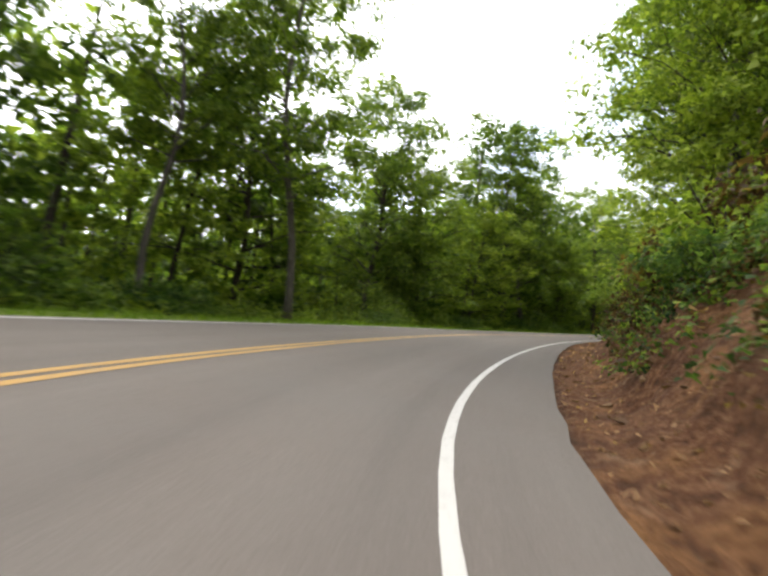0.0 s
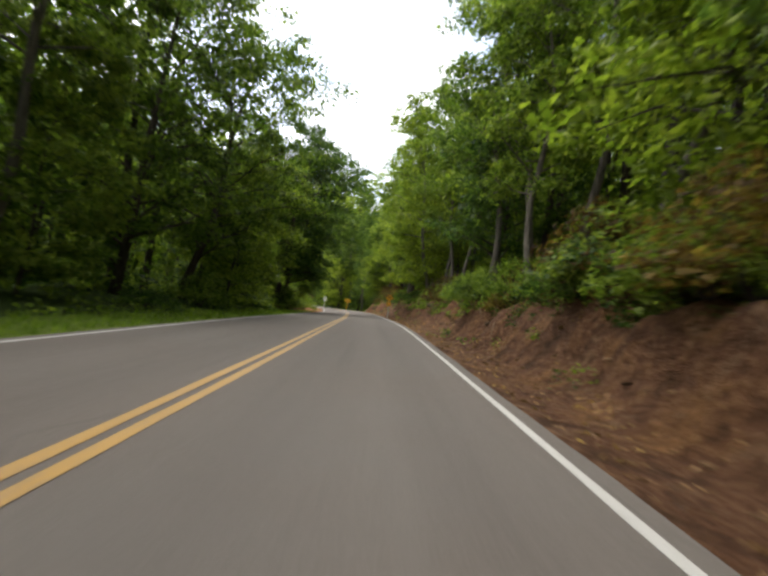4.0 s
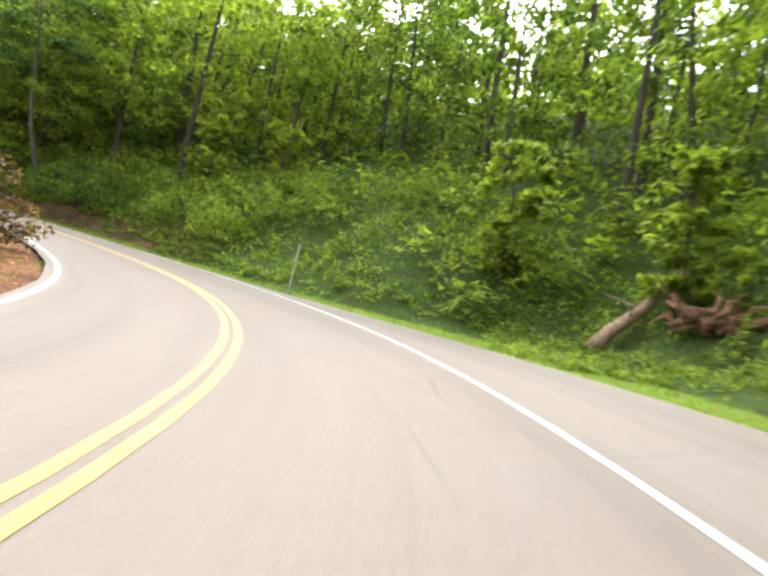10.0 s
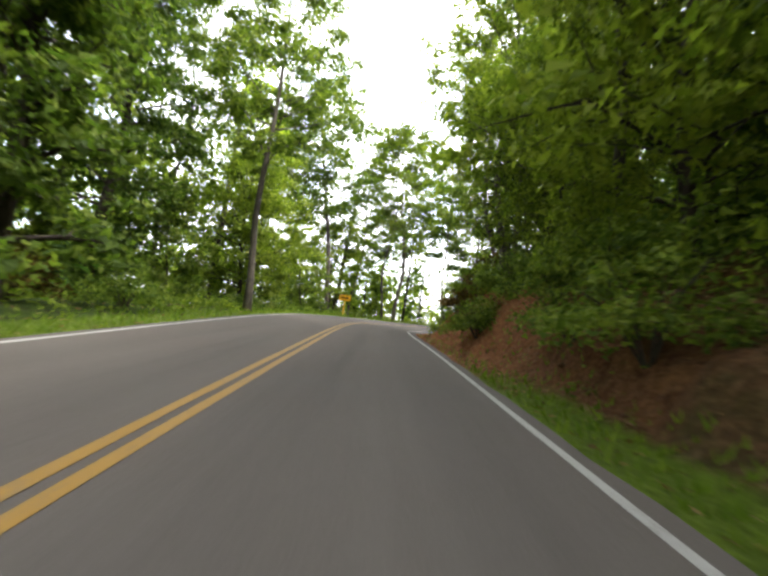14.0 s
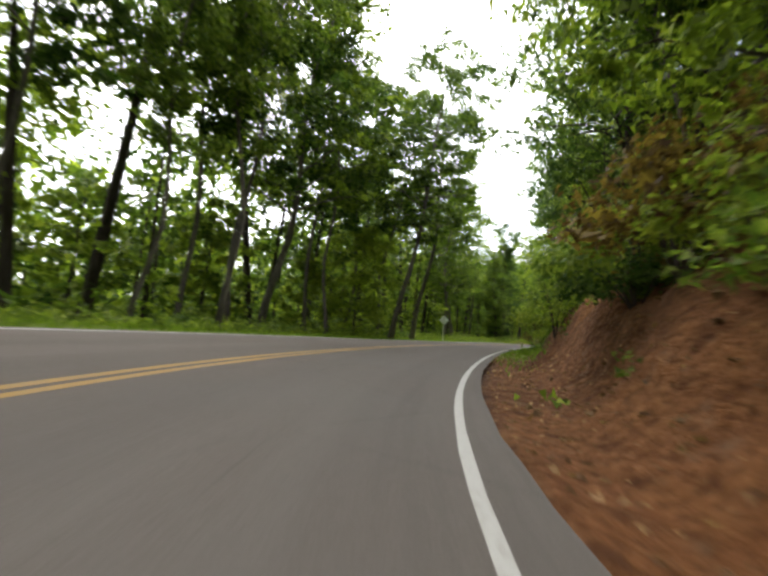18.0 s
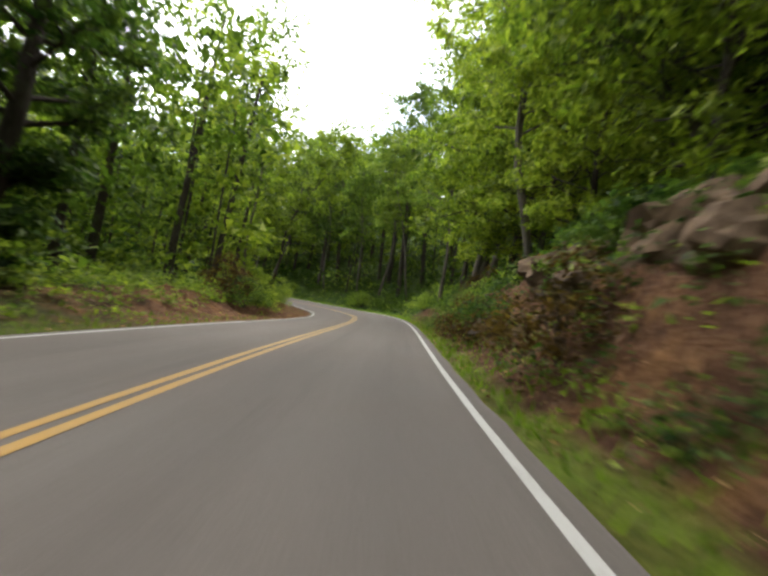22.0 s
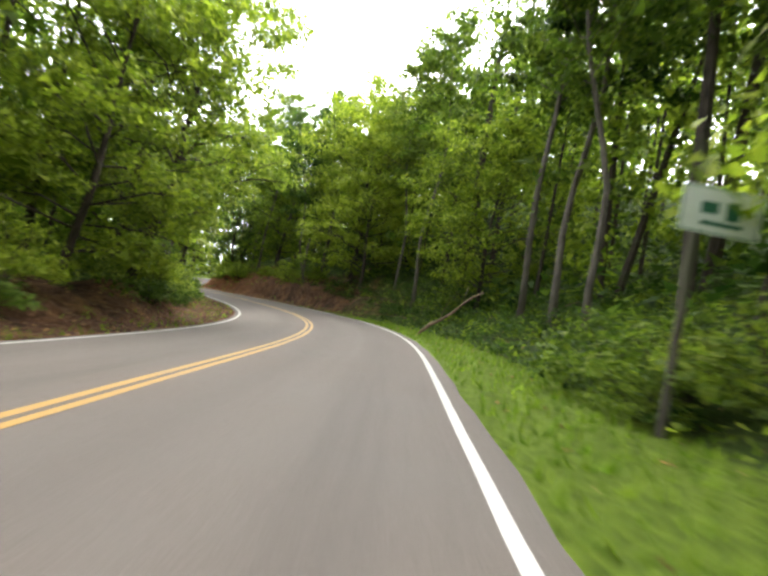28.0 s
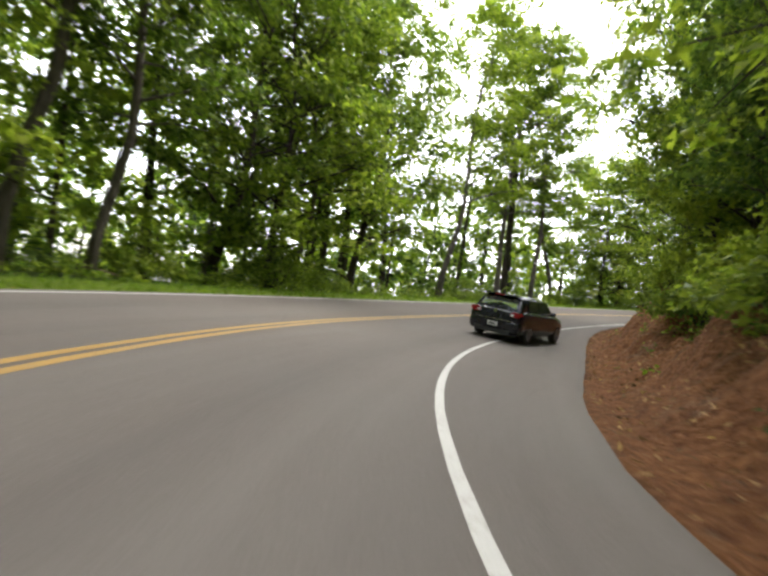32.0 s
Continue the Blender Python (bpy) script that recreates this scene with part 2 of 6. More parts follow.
ASPHALT = asphalt_material()
WHITE_LINE = line_material("worn_white_paint", (0.27, 0.262, 0.245))
YELLOW_LINE = line_material("worn_yellow_paint", (0.215, 0.116, 0.01))
GROUND = ground_material()
LEAF_MID = leaf_material("green_leaves", (0.0159, 0.0304, 0.0055), (0.0667, 0.1049, 0.0153), (0.1712, 0.209, 0.0328))
LEAF_LIGHT = leaf_material("yellow_green_leaves", (0.0299, 0.0509, 0.007), (0.1204, 0.1639, 0.0179), (0.2576, 0.2992, 0.0398))
LEAF_DARK = leaf_material("dark_green_leaves", (0.0086, 0.0213, 0.0052), (0.0386, 0.0708, 0.0146), (0.103, 0.1407, 0.0282))
LEAF_RUST = leaf_material("browning_leaves", (0.015, 0.009, 0.004), (0.06, 0.034, 0.012), (0.16, 0.11, 0.026))
GRASS = leaf_material("grass_blades", (0.037, 0.0691, 0.0067), (0.0887, 0.15, 0.0134), (0.1775, 0.2353, 0.0292))
LITTER = leaf_material("dry_leaves", (0.0312, 0.0163, 0.0094), (0.1406, 0.0747, 0.0375), (0.4062, 0.2519, 0.1406))
BARK_GREY = bark_material("grey_bark", (0.035, 0.0294, 0.0231), (0.14, 0.1225, 0.098))
BARK_DARK = bark_material("dark_bark", (0.0154, 0.0126, 0.0098), (0.063, 0.0504, 0.0385))
DEAD_WOOD = bark_material("dead_wood", (0.045, 0.028, 0.018), (0.25, 0.18, 0.118))
RED_WOOD = bark_material("reddish_broken_wood", (0.035, 0.014, 0.008), (0.23, 0.125, 0.075))
PALE_WOOD = bark_material("pale_weathered_wood", (0.2, 0.17, 0.14), (0.5, 0.46, 0.4))
ROCK = plain("weathered_rock", (0.082, 0.055, 0.034), 0.95, vary=0.6, scale=3)
SIGN_YELLOW = plain("sign_yellow", (0.86, 0.41, 0.008), 0.4, vary=0.06)
SIGN_BLACK = plain("sign_black", (0.0086, 0.0086, 0.0086), 0.5)
SIGN_WHITE = plain("sign_white", (0.62, 0.64, 0.6), 0.45, vary=0.06)
SIGN_GREEN = plain("sign_green", (0.0144, 0.1008, 0.0576), 0.5)
STEEL = plain("galvanised_steel", (0.42, 0.42, 0.4), 0.45, 0.7)
CLOD = leaf_material("stones_and_clods", (0.0195, 0.0101, 0.0056), (0.075, 0.04, 0.021), (0.2, 0.125, 0.075))
POST_YELLOW = plain("yellow_post", (0.78, 0.4, 0.01), 0.5, vary=0.08)

# ---- the road's plan: a heading every 8 m, a height and a cross fall every 24 m ----
HEADINGS = [-0.8, -17.0, -26.3, -31.9, -36.2, -38.3, -39.7, -39.7, -39.7, -40.0, -39.8, -39.6, -39.3, -38.4, -37.4, -37.5, -37.1, -36.3, -35.1, -33.9,
    -31.8, -27.3, -16.8, 2.6, 25.0, 48.8, 69.5, 79.2, 83.7, 84.5, 82.9, 82.1, 82.2, 81.4, 78.0, 69.5, 55.4, 39.6, 23.8, 8.9,
    -0.7, -4.6, -7.4, -8.1, -8.8, -8.8, -9.4, -10.8, -12.2, -14.3, -16.6, -17.9, -17.5, -15.7, -11.3, -0.3, 14.2, 25.9, 37.0, 45.5,
    48.1, 46.3, 41.9, 36.2, 31.5, 31.1, 37.8, 48.3, 59.6, 68.7, 73.0, 73.3, 65.1, 48.5, 32.7, 20.8, 12.8, 4.8, -3.2, -11.2,
    -19.2, -27.2, -35.2, -43.2, -51.2, -59.2, -67.2, -75.2]
HEIGHTS = [-0.88, 0.76, 2.54, 4.44, 6.38, 8.03, 9.6, 11.17, 12.64, 15.24, 18.05, 20.62, 22.54, 24.07, 25.38, 26.56, 27.81, 28.91, 29.89, 30.98,
    32.24, 33.19, 33.81, 34.35, 34.92, 35.91, 37.7, 39.6]
BANKS = [-3.5, 0.2, 0.6, 1.3, 2.8, 4.5, 5.7, 5.3, 2.4, 1.3, -1.4, -4.2, -6.9, -4.7, -1.3, -0.8, -0.2, 2.6, 6.0, 4.9,
    3.2, 3.2, 5.4, 3.6, -1.3, -5.5, -5.5, -5.0]
START = (-3.1, -0.19)
LENGTH = 700.0
LANE_R, LANE_L = 3.33, 3.13


def smooth(values, step, s):
    n = len(values)
    s = min(s, (n - 1) * step)
    i = min(max(int(s / step), 0), n - 2)
    u = min(max(s / step - i, 0.0), 1.0)
    a, b, c, d = (values[min(max(i + k, 0), n - 1)] for k in (-1, 0, 1, 2))
    return (-0.5 * u**3 + u * u - 0.5 * u) * a + (1.5 * u**3 - 2.5 * u * u + 1) * b + (-1.5 * u**3 + 2 * u * u + 0.5 * u) * c + (0.5 * u**3 - 0.5 * u * u) * d


def table(rows, s):
    """The row of values at station s, going evenly from row to row."""
    if s <= rows[0][0]:
        return rows[0][1:]
    for a, b in zip(rows, rows[1:]):
        if s <= b[0]:
            u = (s - a[0]) / (b[0] - a[0])
            u = u * u * (3 - 2 * u)
            return tuple(p + (q - p) * u for p, q in zip(a[1:], b[1:]))
    return rows[-1][1:]


STEP = 0.5
STATIONS = []
_x, _y = START
_n = int(LENGTH / STEP)
for _i in range(_n + 1):
    _s = _i * STEP
    _h = radians(smooth(HEADINGS, 8.0, _s))
    STATIONS.append((_x, _y, smooth(HEIGHTS, 24.0, _s) + max(0.0, _s - 648) * 0.04, _h, radians(smooth(BANKS, 24.0, _s))))
    _m = radians(smooth(HEADINGS, 8.0, _s + STEP / 2))
    _x, _y = _x - math.sin(_m) * STEP, _y + math.cos(_m) * STEP
SXY = np.array([(a[0], a[1]) for a in STATIONS])

# station; verge width, bank height, bank run, slope of the hill beyond, bareness, clay, turf
RIGHT = [
    (-40, 1.0, 2.0, 2.2, 0.6, 1.0, 0.25, 0.0), (60, 0.8, 2.3, 2.4, 0.6, 1.0, 0.15, 0.0), (110, 1.0, 1.8, 2.6, 0.55, 1.0, 0.1, 0.0),
    (150, 0.7, 2.8, 3.0, 0.55, 1.0, 0.15, 0.0), (163, 0.8, 2.2, 3.0, 0.5, 1.0, 0.1, 0.0), (174, 3.4, 0.5, 3.0, 0.74, 0.25, 0.0, 0.5), (196, 4.9, 0.5, 3.2, 0.82, 0.0, 0.0, 1.0),
    (203, 1.2, 1.0, 2.4, 0.76, 0.0, 0.0, 1.0), (212, 1.1, 1.15, 2.4, 0.68, 0.55, 0.0, 1.0), (224, 1.0, 1.3, 2.4, 0.6, 0.65, 0.0, 1.0), (242, 0.7, 1.6, 2.4, 0.55, 0.55, 0.1, 0.9), (258, 1.2, 2.6, 2.4, 0.5, 0.9, 0.7, 0.1),
    (275, 1.1, 3.0, 3.1, 0.6, 1.0, 1.0, 0.0), (304, 0.9, 3.0, 3.1, 0.6, 1.0, 1.0, 0.0), (320, 1.0, 2.8, 2.8, 0.5, 1.0, 0.4, 0.0), (340, 0.9, 1.6, 2.6, 0.6, 0.5, 0.1, 0.9),
    (375, 0.6, 1.8, 2.8, 0.65, 0.5, 0.0, 0.9), (402, 0.6, 3.0, 2.7, 0.7, 0.75, 0.1, 0.5), (428, 0.8, 1.6, 2.6, 0.65, 0.8, 0.1, 0.5),
    (445, 1.4, 0.9, 3.0, 0.62, 0.1, 0.0, 1.0), (475, 1.5, 0.9, 3.0, 0.6, 0.1, 0.0, 1.0), (505, 2.2, 0.9, 3.0, 0.6, 0.1, 0.0, 1.0), (535, 1.8, 0.9, 3.0, 0.5, 0.2, 0.0, 0.9),
    (554, 1.0, 2.1, 2.6, 0.6, 0.9, 0.0, 0.1), (575, 1.1, 2.4, 3.0, 0.5, 1.0, 0.5, 0.0), (640, 1.1, 2.4, 3.0, 0.45, 1.0, 0.5, 0.0)]
LEFT = [
    (-40, 1.2, -0.3, 3.0, -0.2, 0.0, 0.0, 0.8), (60, 2.2, -0.4, 4.0, -0.2, 0.0, 0.0, 1.0), (105, 1.6, 0.3, 3.0, 0.0, 0.0, 0.0, 0.8),
    (140, 1.6, 0.05, 2.4, 0.0, 0.9, 0.5, 0.0), (160, 1.8, -0.1, 2.4, 0.0, 0.9, 0.6, 0.0), (172, 1.6, 0.2, 2.4, 0.0, 1.0, 0.4, 0.0), (186, 1.4, 0.35, 2.4, -0.05, 1.0, 0.2, 0.0), (198, 1.4, 0.0, 2.4, -0.1, 0.8, 0.2, 0.1), (212, 1.3, 0.6, 2.4, 0.0, 0.9, 0.1, 0.0),
    (225, 1.5, 1.0, 2.6, 0.0, 0.8, 0.0, 0.2), (250, 1.5, 0.2, 3.0, -0.15, 0.3, 0.0, 0.6), (275, 1.4, -0.2, 3.0, -0.35, 0.2, 0.1, 0.6),
    (345, 2.2, -0.3, 3.0, -0.3, 0.0, 0.0, 0.8), (395, 1.5, 0.1, 3.0, -0.1, 0.3, 0.0, 0.5), (425, 1.5, 0.9, 2.4, 0.0, 1.0, 0.15, 0.0),
    (455, 1.6, 0.8, 2.6, -0.1, 0.9, 0.1, 0.1), (480, 1.6, 0.5, 3.0, -0.2, 0.85, 0.0, 0.15), (505, 1.4, 0.6, 2.6, -0.1, 0.7, 0.0, 0.1),
    (535, 1.4, 0.8, 2.4, -0.1, 0.9, 0.0, 0.2), (555, 1.6, 0.3, 2.8, -0.15, 0.85, 0.0, 0.1), (563, 2.0, 0.1, 3.0, -0.2, 0.1, 0.0, 1.0), (640, 2.2, -0.2, 3.0, -0.35, 0.0, 0.0, 1.0)]
EDGE_R, EDGE_L = LANE_R + 0.26, LANE_L + 0.24


def apron(s):
    """Extra asphalt outside the white line, where there is a pull-off or a wide inside of a bend."""
    a = 3.3 * math.exp(-(((s - 189) / 11.0) ** 2)) + 1.1 * math.exp(-(((s - 292) / 16.0) ** 2)) + 0.9 * math.exp(-(((s - 8) / 14.0) ** 2)) + 2.3 * math.exp(-(((s - 597) / 14.0) ** 2))
    return a


def ease(u):
    u = min(max(u, 0.0), 1.0)
    return u * u * (3 - 2 * u)


def wobble(x, y, size, seed=0.0):
    return noise.noise(Vector((x / size, y / size, seed)))


def profile(s, d):
    """Height over the road's crown, and bareness, clay and turf, d metres to the right of the yellow line at station s."""
    i = min(max(int(round(s / STEP)), 0), _n)
    x, y, z, h, bank = STATIONS[i]
    side = 1 if d > 0 else -1
    edge = EDGE_R + apron(s) if side > 0 else EDGE_L
    fall = math.tan(bank)
    inside = min(abs(d), edge)
    zz = side * inside * fall
    off = abs(d) - edge
    if off <= 0:
        return zz, 1.0, 0.0, 0.0
    verge, up, run, hill, bare, clay, turf = table(RIGHT if side > 0 else LEFT, s)
    if side > 0:
        verge = max(0.5, verge - 0.75 * apron(s))
    wx, wy = x + math.cos(h) * d, y + math.sin(h) * d
    verge += 0.25 * wobble(s, side * 7, 5.0)
    zz += side * fall * min(off, 1.5) * 0.6 - 0.05 * min(off / 0.4, 1.0)
    if off < verge:
        return zz, bare, clay, turf
    off -= verge
    rough = min(off / 1.0, 1.0) * min(1.0, 0.3 + abs(up) / 1.6)
    u = min(off / run, 1.0)
    lump = up * (1 + 0.3 * wobble(wx, wy, 6.0, 3.0))
    if up > 1.2 and bare > 0.4:
        # a littered toe, a steep eroded face with ledges, then a rounded top
        v = u + 0.06 * wobble(wx, wy, 2.6, 21.0)
        even = min(1.0, 1.1 * clay)
        rise = lump * ((1 - even) * (0.12 * ease(v / 0.3) + 0.63 * ease((v - 0.2) / 0.34) + 0.25 * ease((v - 0.48) / 0.52)) + even * (0.9 * min(max(v, 0.0), 1.0) + 0.1 * ease(v)))
        layer = 0.42
        q = rise / layer + 0.35 * wobble(wx, wy, 3.5, 23.0)
        shelf = (math.floor(q) + ease((q - math.floor(q) - 0.55) / 0.45)) * layer
        zz += rise + (shelf - rise) * 0.55 * (1 - 0.6 * even) * min(1.0, max(0.0, (rise - 0.3) / 0.3))
    else:
        zz += lump * (ease(u) * 0.5 + u * 0.5)
    zz += rough * (0.45 * bare + 0.12) * (wobble(wx, wy, 2.1, 5.0) + 0.7 * wobble(wx, wy, 0.8, 9.0)) * (0.4 + 0.6 * u)
    zz += rough * bare * (0.7 * abs(wobble(wx, wy, 1.7, 13.0)) - 0.2 + 0.3 * abs(wobble(wx, wy, 0.7, 17.0)))
    beyond = max(off - run, 0.0)
    zz += hill * (beyond if beyond < 30 else 30 + (beyond - 30) * 0.45 if beyond < 110 else 66) * (1 + 0.2 * wobble(wx, wy, 25.0, 1.0))
    zz += min(beyond / 4, 1.0) * 0.5 * wobble(wx, wy, 5.0, 2.0)
    patchy = bare * max(0.0, 1 - 0.22 * beyond)
    return zz, patchy, clay, turf * max(0.0, 1 - off * 1.5)


def other_leg(i):
    """Distance to the nearest stretch of road that is not the same stretch."""
    k = np.abs(np.arange(len(SXY)) - i) > 64
    r = SXY[k] - SXY[i]
    return math.sqrt((r * r).sum(1).min())


CLOSE = [other_leg(i) < 34 for i in range(0, len(SXY), 8)]


def nearest(x, y):
    """Station and signed offset of a place."""
    r = SXY - (x, y)
    i = int((r * r).sum(1).argmin())
    sx, sy, sz, h, bank = STATIONS[i]
    side = (x - sx) * math.cos(h) + (y - sy) * math.sin(h)
    return i * STEP, math.copysign(math.hypot(x - sx, y - sy), side)


def blended(x, y):
    """Height of the ground where two stretches of the road lie close together."""
    r = SXY - (x, y)
    q = (r * r).sum(1)
    i = int(q.argmin())
    q[max(0, i - 64):i + 65] = 1e9
    j = int(q.argmin())
    found = []
    for k in (i, j):
        sx, sy, sz, h, bank = STATIONS[k]
        d = math.copysign(math.hypot(x - sx, y - sy), (x - sx) * math.cos(h) + (y - sy) * math.sin(h))
        found.append((abs(d), sz + profile(k * STEP, d)[0]))
    (d1, z1), (d2, z2) = found
    if d1 < 5.2 or d2 > 26:
        return z1
    u = min(max(0.5 + (d1 - d2) / 14, 0.0), 1.0) * min(1.0, (d1 - 5.2) / 2.0)
    return z1 + (z2 - z1) * u


def at(s, d, up=0.0):
    """The world place at station s, d metres right of the yellow line, on the ground."""
    i = min(max(int(round(s / STEP)), 0), _n)
    x, y, z, h, bank = STATIONS[i]
    px, py = x + math.cos(h) * d, y + math.sin(h) * d
    if abs(d) > 5.2 and CLOSE[min(i // 8, len(CLOSE) - 1)]:
        return Vector((px, py, blended(px, py) + up))
    return Vector((px, py, z + profile(s, d)[0] + up))


def ground_height(x, y):
    s, d = nearest(x, y)
    if abs(d) > 5.2 and CLOSE[min(int(s / STEP) // 8, len(CLOSE) - 1)]:
        return blended(x, y)
    return STATIONS[int(s / STEP)][2] + profile(s, d)[0]


# ---- helpers that make meshes ----
chance = np.random.default_rng(11)


class Shape:
    """Vertices and faces, gathered and then made into one mesh."""

    def __init__(self):
        self.v, self.f = [], []

    def face(self, *places):
        n = len(self.v)
        self.v.extend(tuple(p) for p in places)
        self.f.append(tuple(range(n, n + len(places))))

    def tube(self, line, radii, sides=7, close=True):
        n0 = len(self.v)
        for k, (p, r) in enumerate(zip(line, radii)):
            way = (Vector(line[min(k + 1, len(line) - 1)]) - Vector(line[max(k - 1, 0)])).normalized()
            a = way.cross(Vector((0.31, 0.95, 0.07))).normalized()
            b = way.cross(a)
            for j in range(sides):
                t = 2 * math.pi * j / sides
                self.v.append(tuple(Vector(p) + (a * math.cos(t) + b * math.sin(t)) * r))
        for k in range(len(line) - 1):
            for j in range(sides):
                q = (j + 1) % sides
                self.f.append((n0 + k * sides + j, n0 + k * sides + q, n0 + (k + 1) * sides + q, n0 + (k + 1) * sides + j))
        if close:
            self.f.append(tuple(n0 + j for j in range(sides))[::-1])
            self.f.append(tuple(n0 + (len(line) - 1) * sides + j for j in range(sides)))

    def box(self, x0, y0, z0, x1, y1, z1):
        n = len(self.v)
        self.v.extend([(x0, y0, z0), (x1, y0, z0), (x1, y1, z0), (x0, y1, z0), (x0, y0, z1), (x1, y0, z1), (x1, y1, z1), (x0, y1, z1)])
        self.f.extend(tuple(n + k for k in q) for q in ((3, 2, 1, 0), (4, 5, 6, 7), (0, 1, 5, 4), (1, 2, 6, 5), (2, 3, 7, 6), (3, 0, 4, 7)))

    def prism(self, outline, y0, y1):
        """An outline of (x, z) drawn out from y0 to y1."""
        n, k = len(self.v), len(outline)
        self.v.extend((x, y0, z) for x, z in outline)
        self.v.extend((x, y1, z) for x, z in outline)
        self.f.append(tuple(range(n, n + k)))
        self.f.append(tuple(range(n + 2 * k - 1, n + k - 1, -1)))
        self.f.extend((n + j, n + k + j, n + k + (j + 1) % k, n + (j + 1) % k) for j in range(k))

    def mesh(self, name, mat, soft=False):
        me = bpy.data.meshes.new(name)
        me.from_pydata(self.v, [], self.f)
        me.materials.append(mat)
        if soft:
            me.polygons.foreach_set("use_smooth", [True] * len(me.polygons))
        me.update()
        return me


class Foliage:
    """Leaves, gathered as places, sizes and leanings, and made into one mesh of pointed blades."""

    def __init__(self):
        self.single, self.blocks = [], []

    def add(self, p, size, out, flat):
        self.single.append((p[0], p[1], p[2], size, out[0], out[1], out[2], flat))

    def clump(self, centre, rad, small, size, big=0, flat=0.55, squash=0.55):
        """A domed pad of leaves: small ones towards its skin, larger ones that close its inside."""
        n = small + big
        o = chance.normal(size=(n, 3))
        o /= np.linalg.norm(o, axis=1, keepdims=True)
        r = np.empty(n)
        r[:small] = chance.random(small) ** 0.4
        r[small:] = 0.7 * chance.random(big) ** 0.5
        q = o * r[:, None] * rad
        q[:, 2] *= np.where(q[:, 2] > 0, squash, squash * 0.7)
        q[:, 2] -= 0.22 * (q[:, 0] ** 2 + q[:, 1] ** 2) / max(rad, 0.1)
        block = np.empty((n, 8))
        block[:, :3] = q + np.asarray(centre)
        block[:, 3] = size * chance.uniform(0.7, 1.3, n)
        block[small:, 3] *= 1.55
        block[:, 4:7] = o
        block[:, 7] = flat
        self.blocks.append(block)

    def mesh(self, name, mat, soft=False):
        a = np.concatenate(self.blocks + ([np.array(self.single)] if self.single else []))
        n = len(a)
        up = chance.normal(size=(n, 3)) * (0.5, 0.5, 0.4) + a[:, 4:7] * 0.45
        up[:, 2] += a[:, 7]
        up /= np.linalg.norm(up, axis=1, keepdims=True) + 1e-9
        along = np.cross(up, chance.normal(size=(n, 3)))
        along /= np.linalg.norm(along, axis=1, keepdims=True) + 1e-9
        side = np.cross(up, along) * (a[:, 3] * chance.uniform(0.3, 0.46, n))[:, None]
        along *= (a[:, 3] * chance.uniform(0.65, 1.05, n))[:, None]
        p = a[:, :3]
        v = np.stack((p - along, p + along * 0.45 + side, p + along * 0.45 - side), axis=1)
        me = bpy.data.meshes.new(name)
        me.vertices.add(3 * n)
        me.vertices.foreach_set("co", v.ravel())
        me.loops.add(3 * n)
        me.loops.foreach_set("vertex_index", np.arange(3 * n))
        me.polygons.add(n)
        me.polygons.foreach_set("loop_start", np.arange(0, 3 * n, 3))
        me.materials.append(mat)
        me.update(calc_edges=True)
        return me


def part(name, shape, mat, parent, label="", soft=False):
    ob = new(name, shape if isinstance(shape, bpy.types.Mesh) else shape.mesh(name, mat, soft))
    ob.parent = parent
    return tagged(ob, label)


def thing(name, label, category, group="", kind=""):
    ob = new(name)
    return tagged(ob, label, category, group, kind)


def structure(name, shape, mat, label, category, soft=False):
    return tagged(new(name, shape.mesh(name, mat, soft)), label, category, kind="structure")


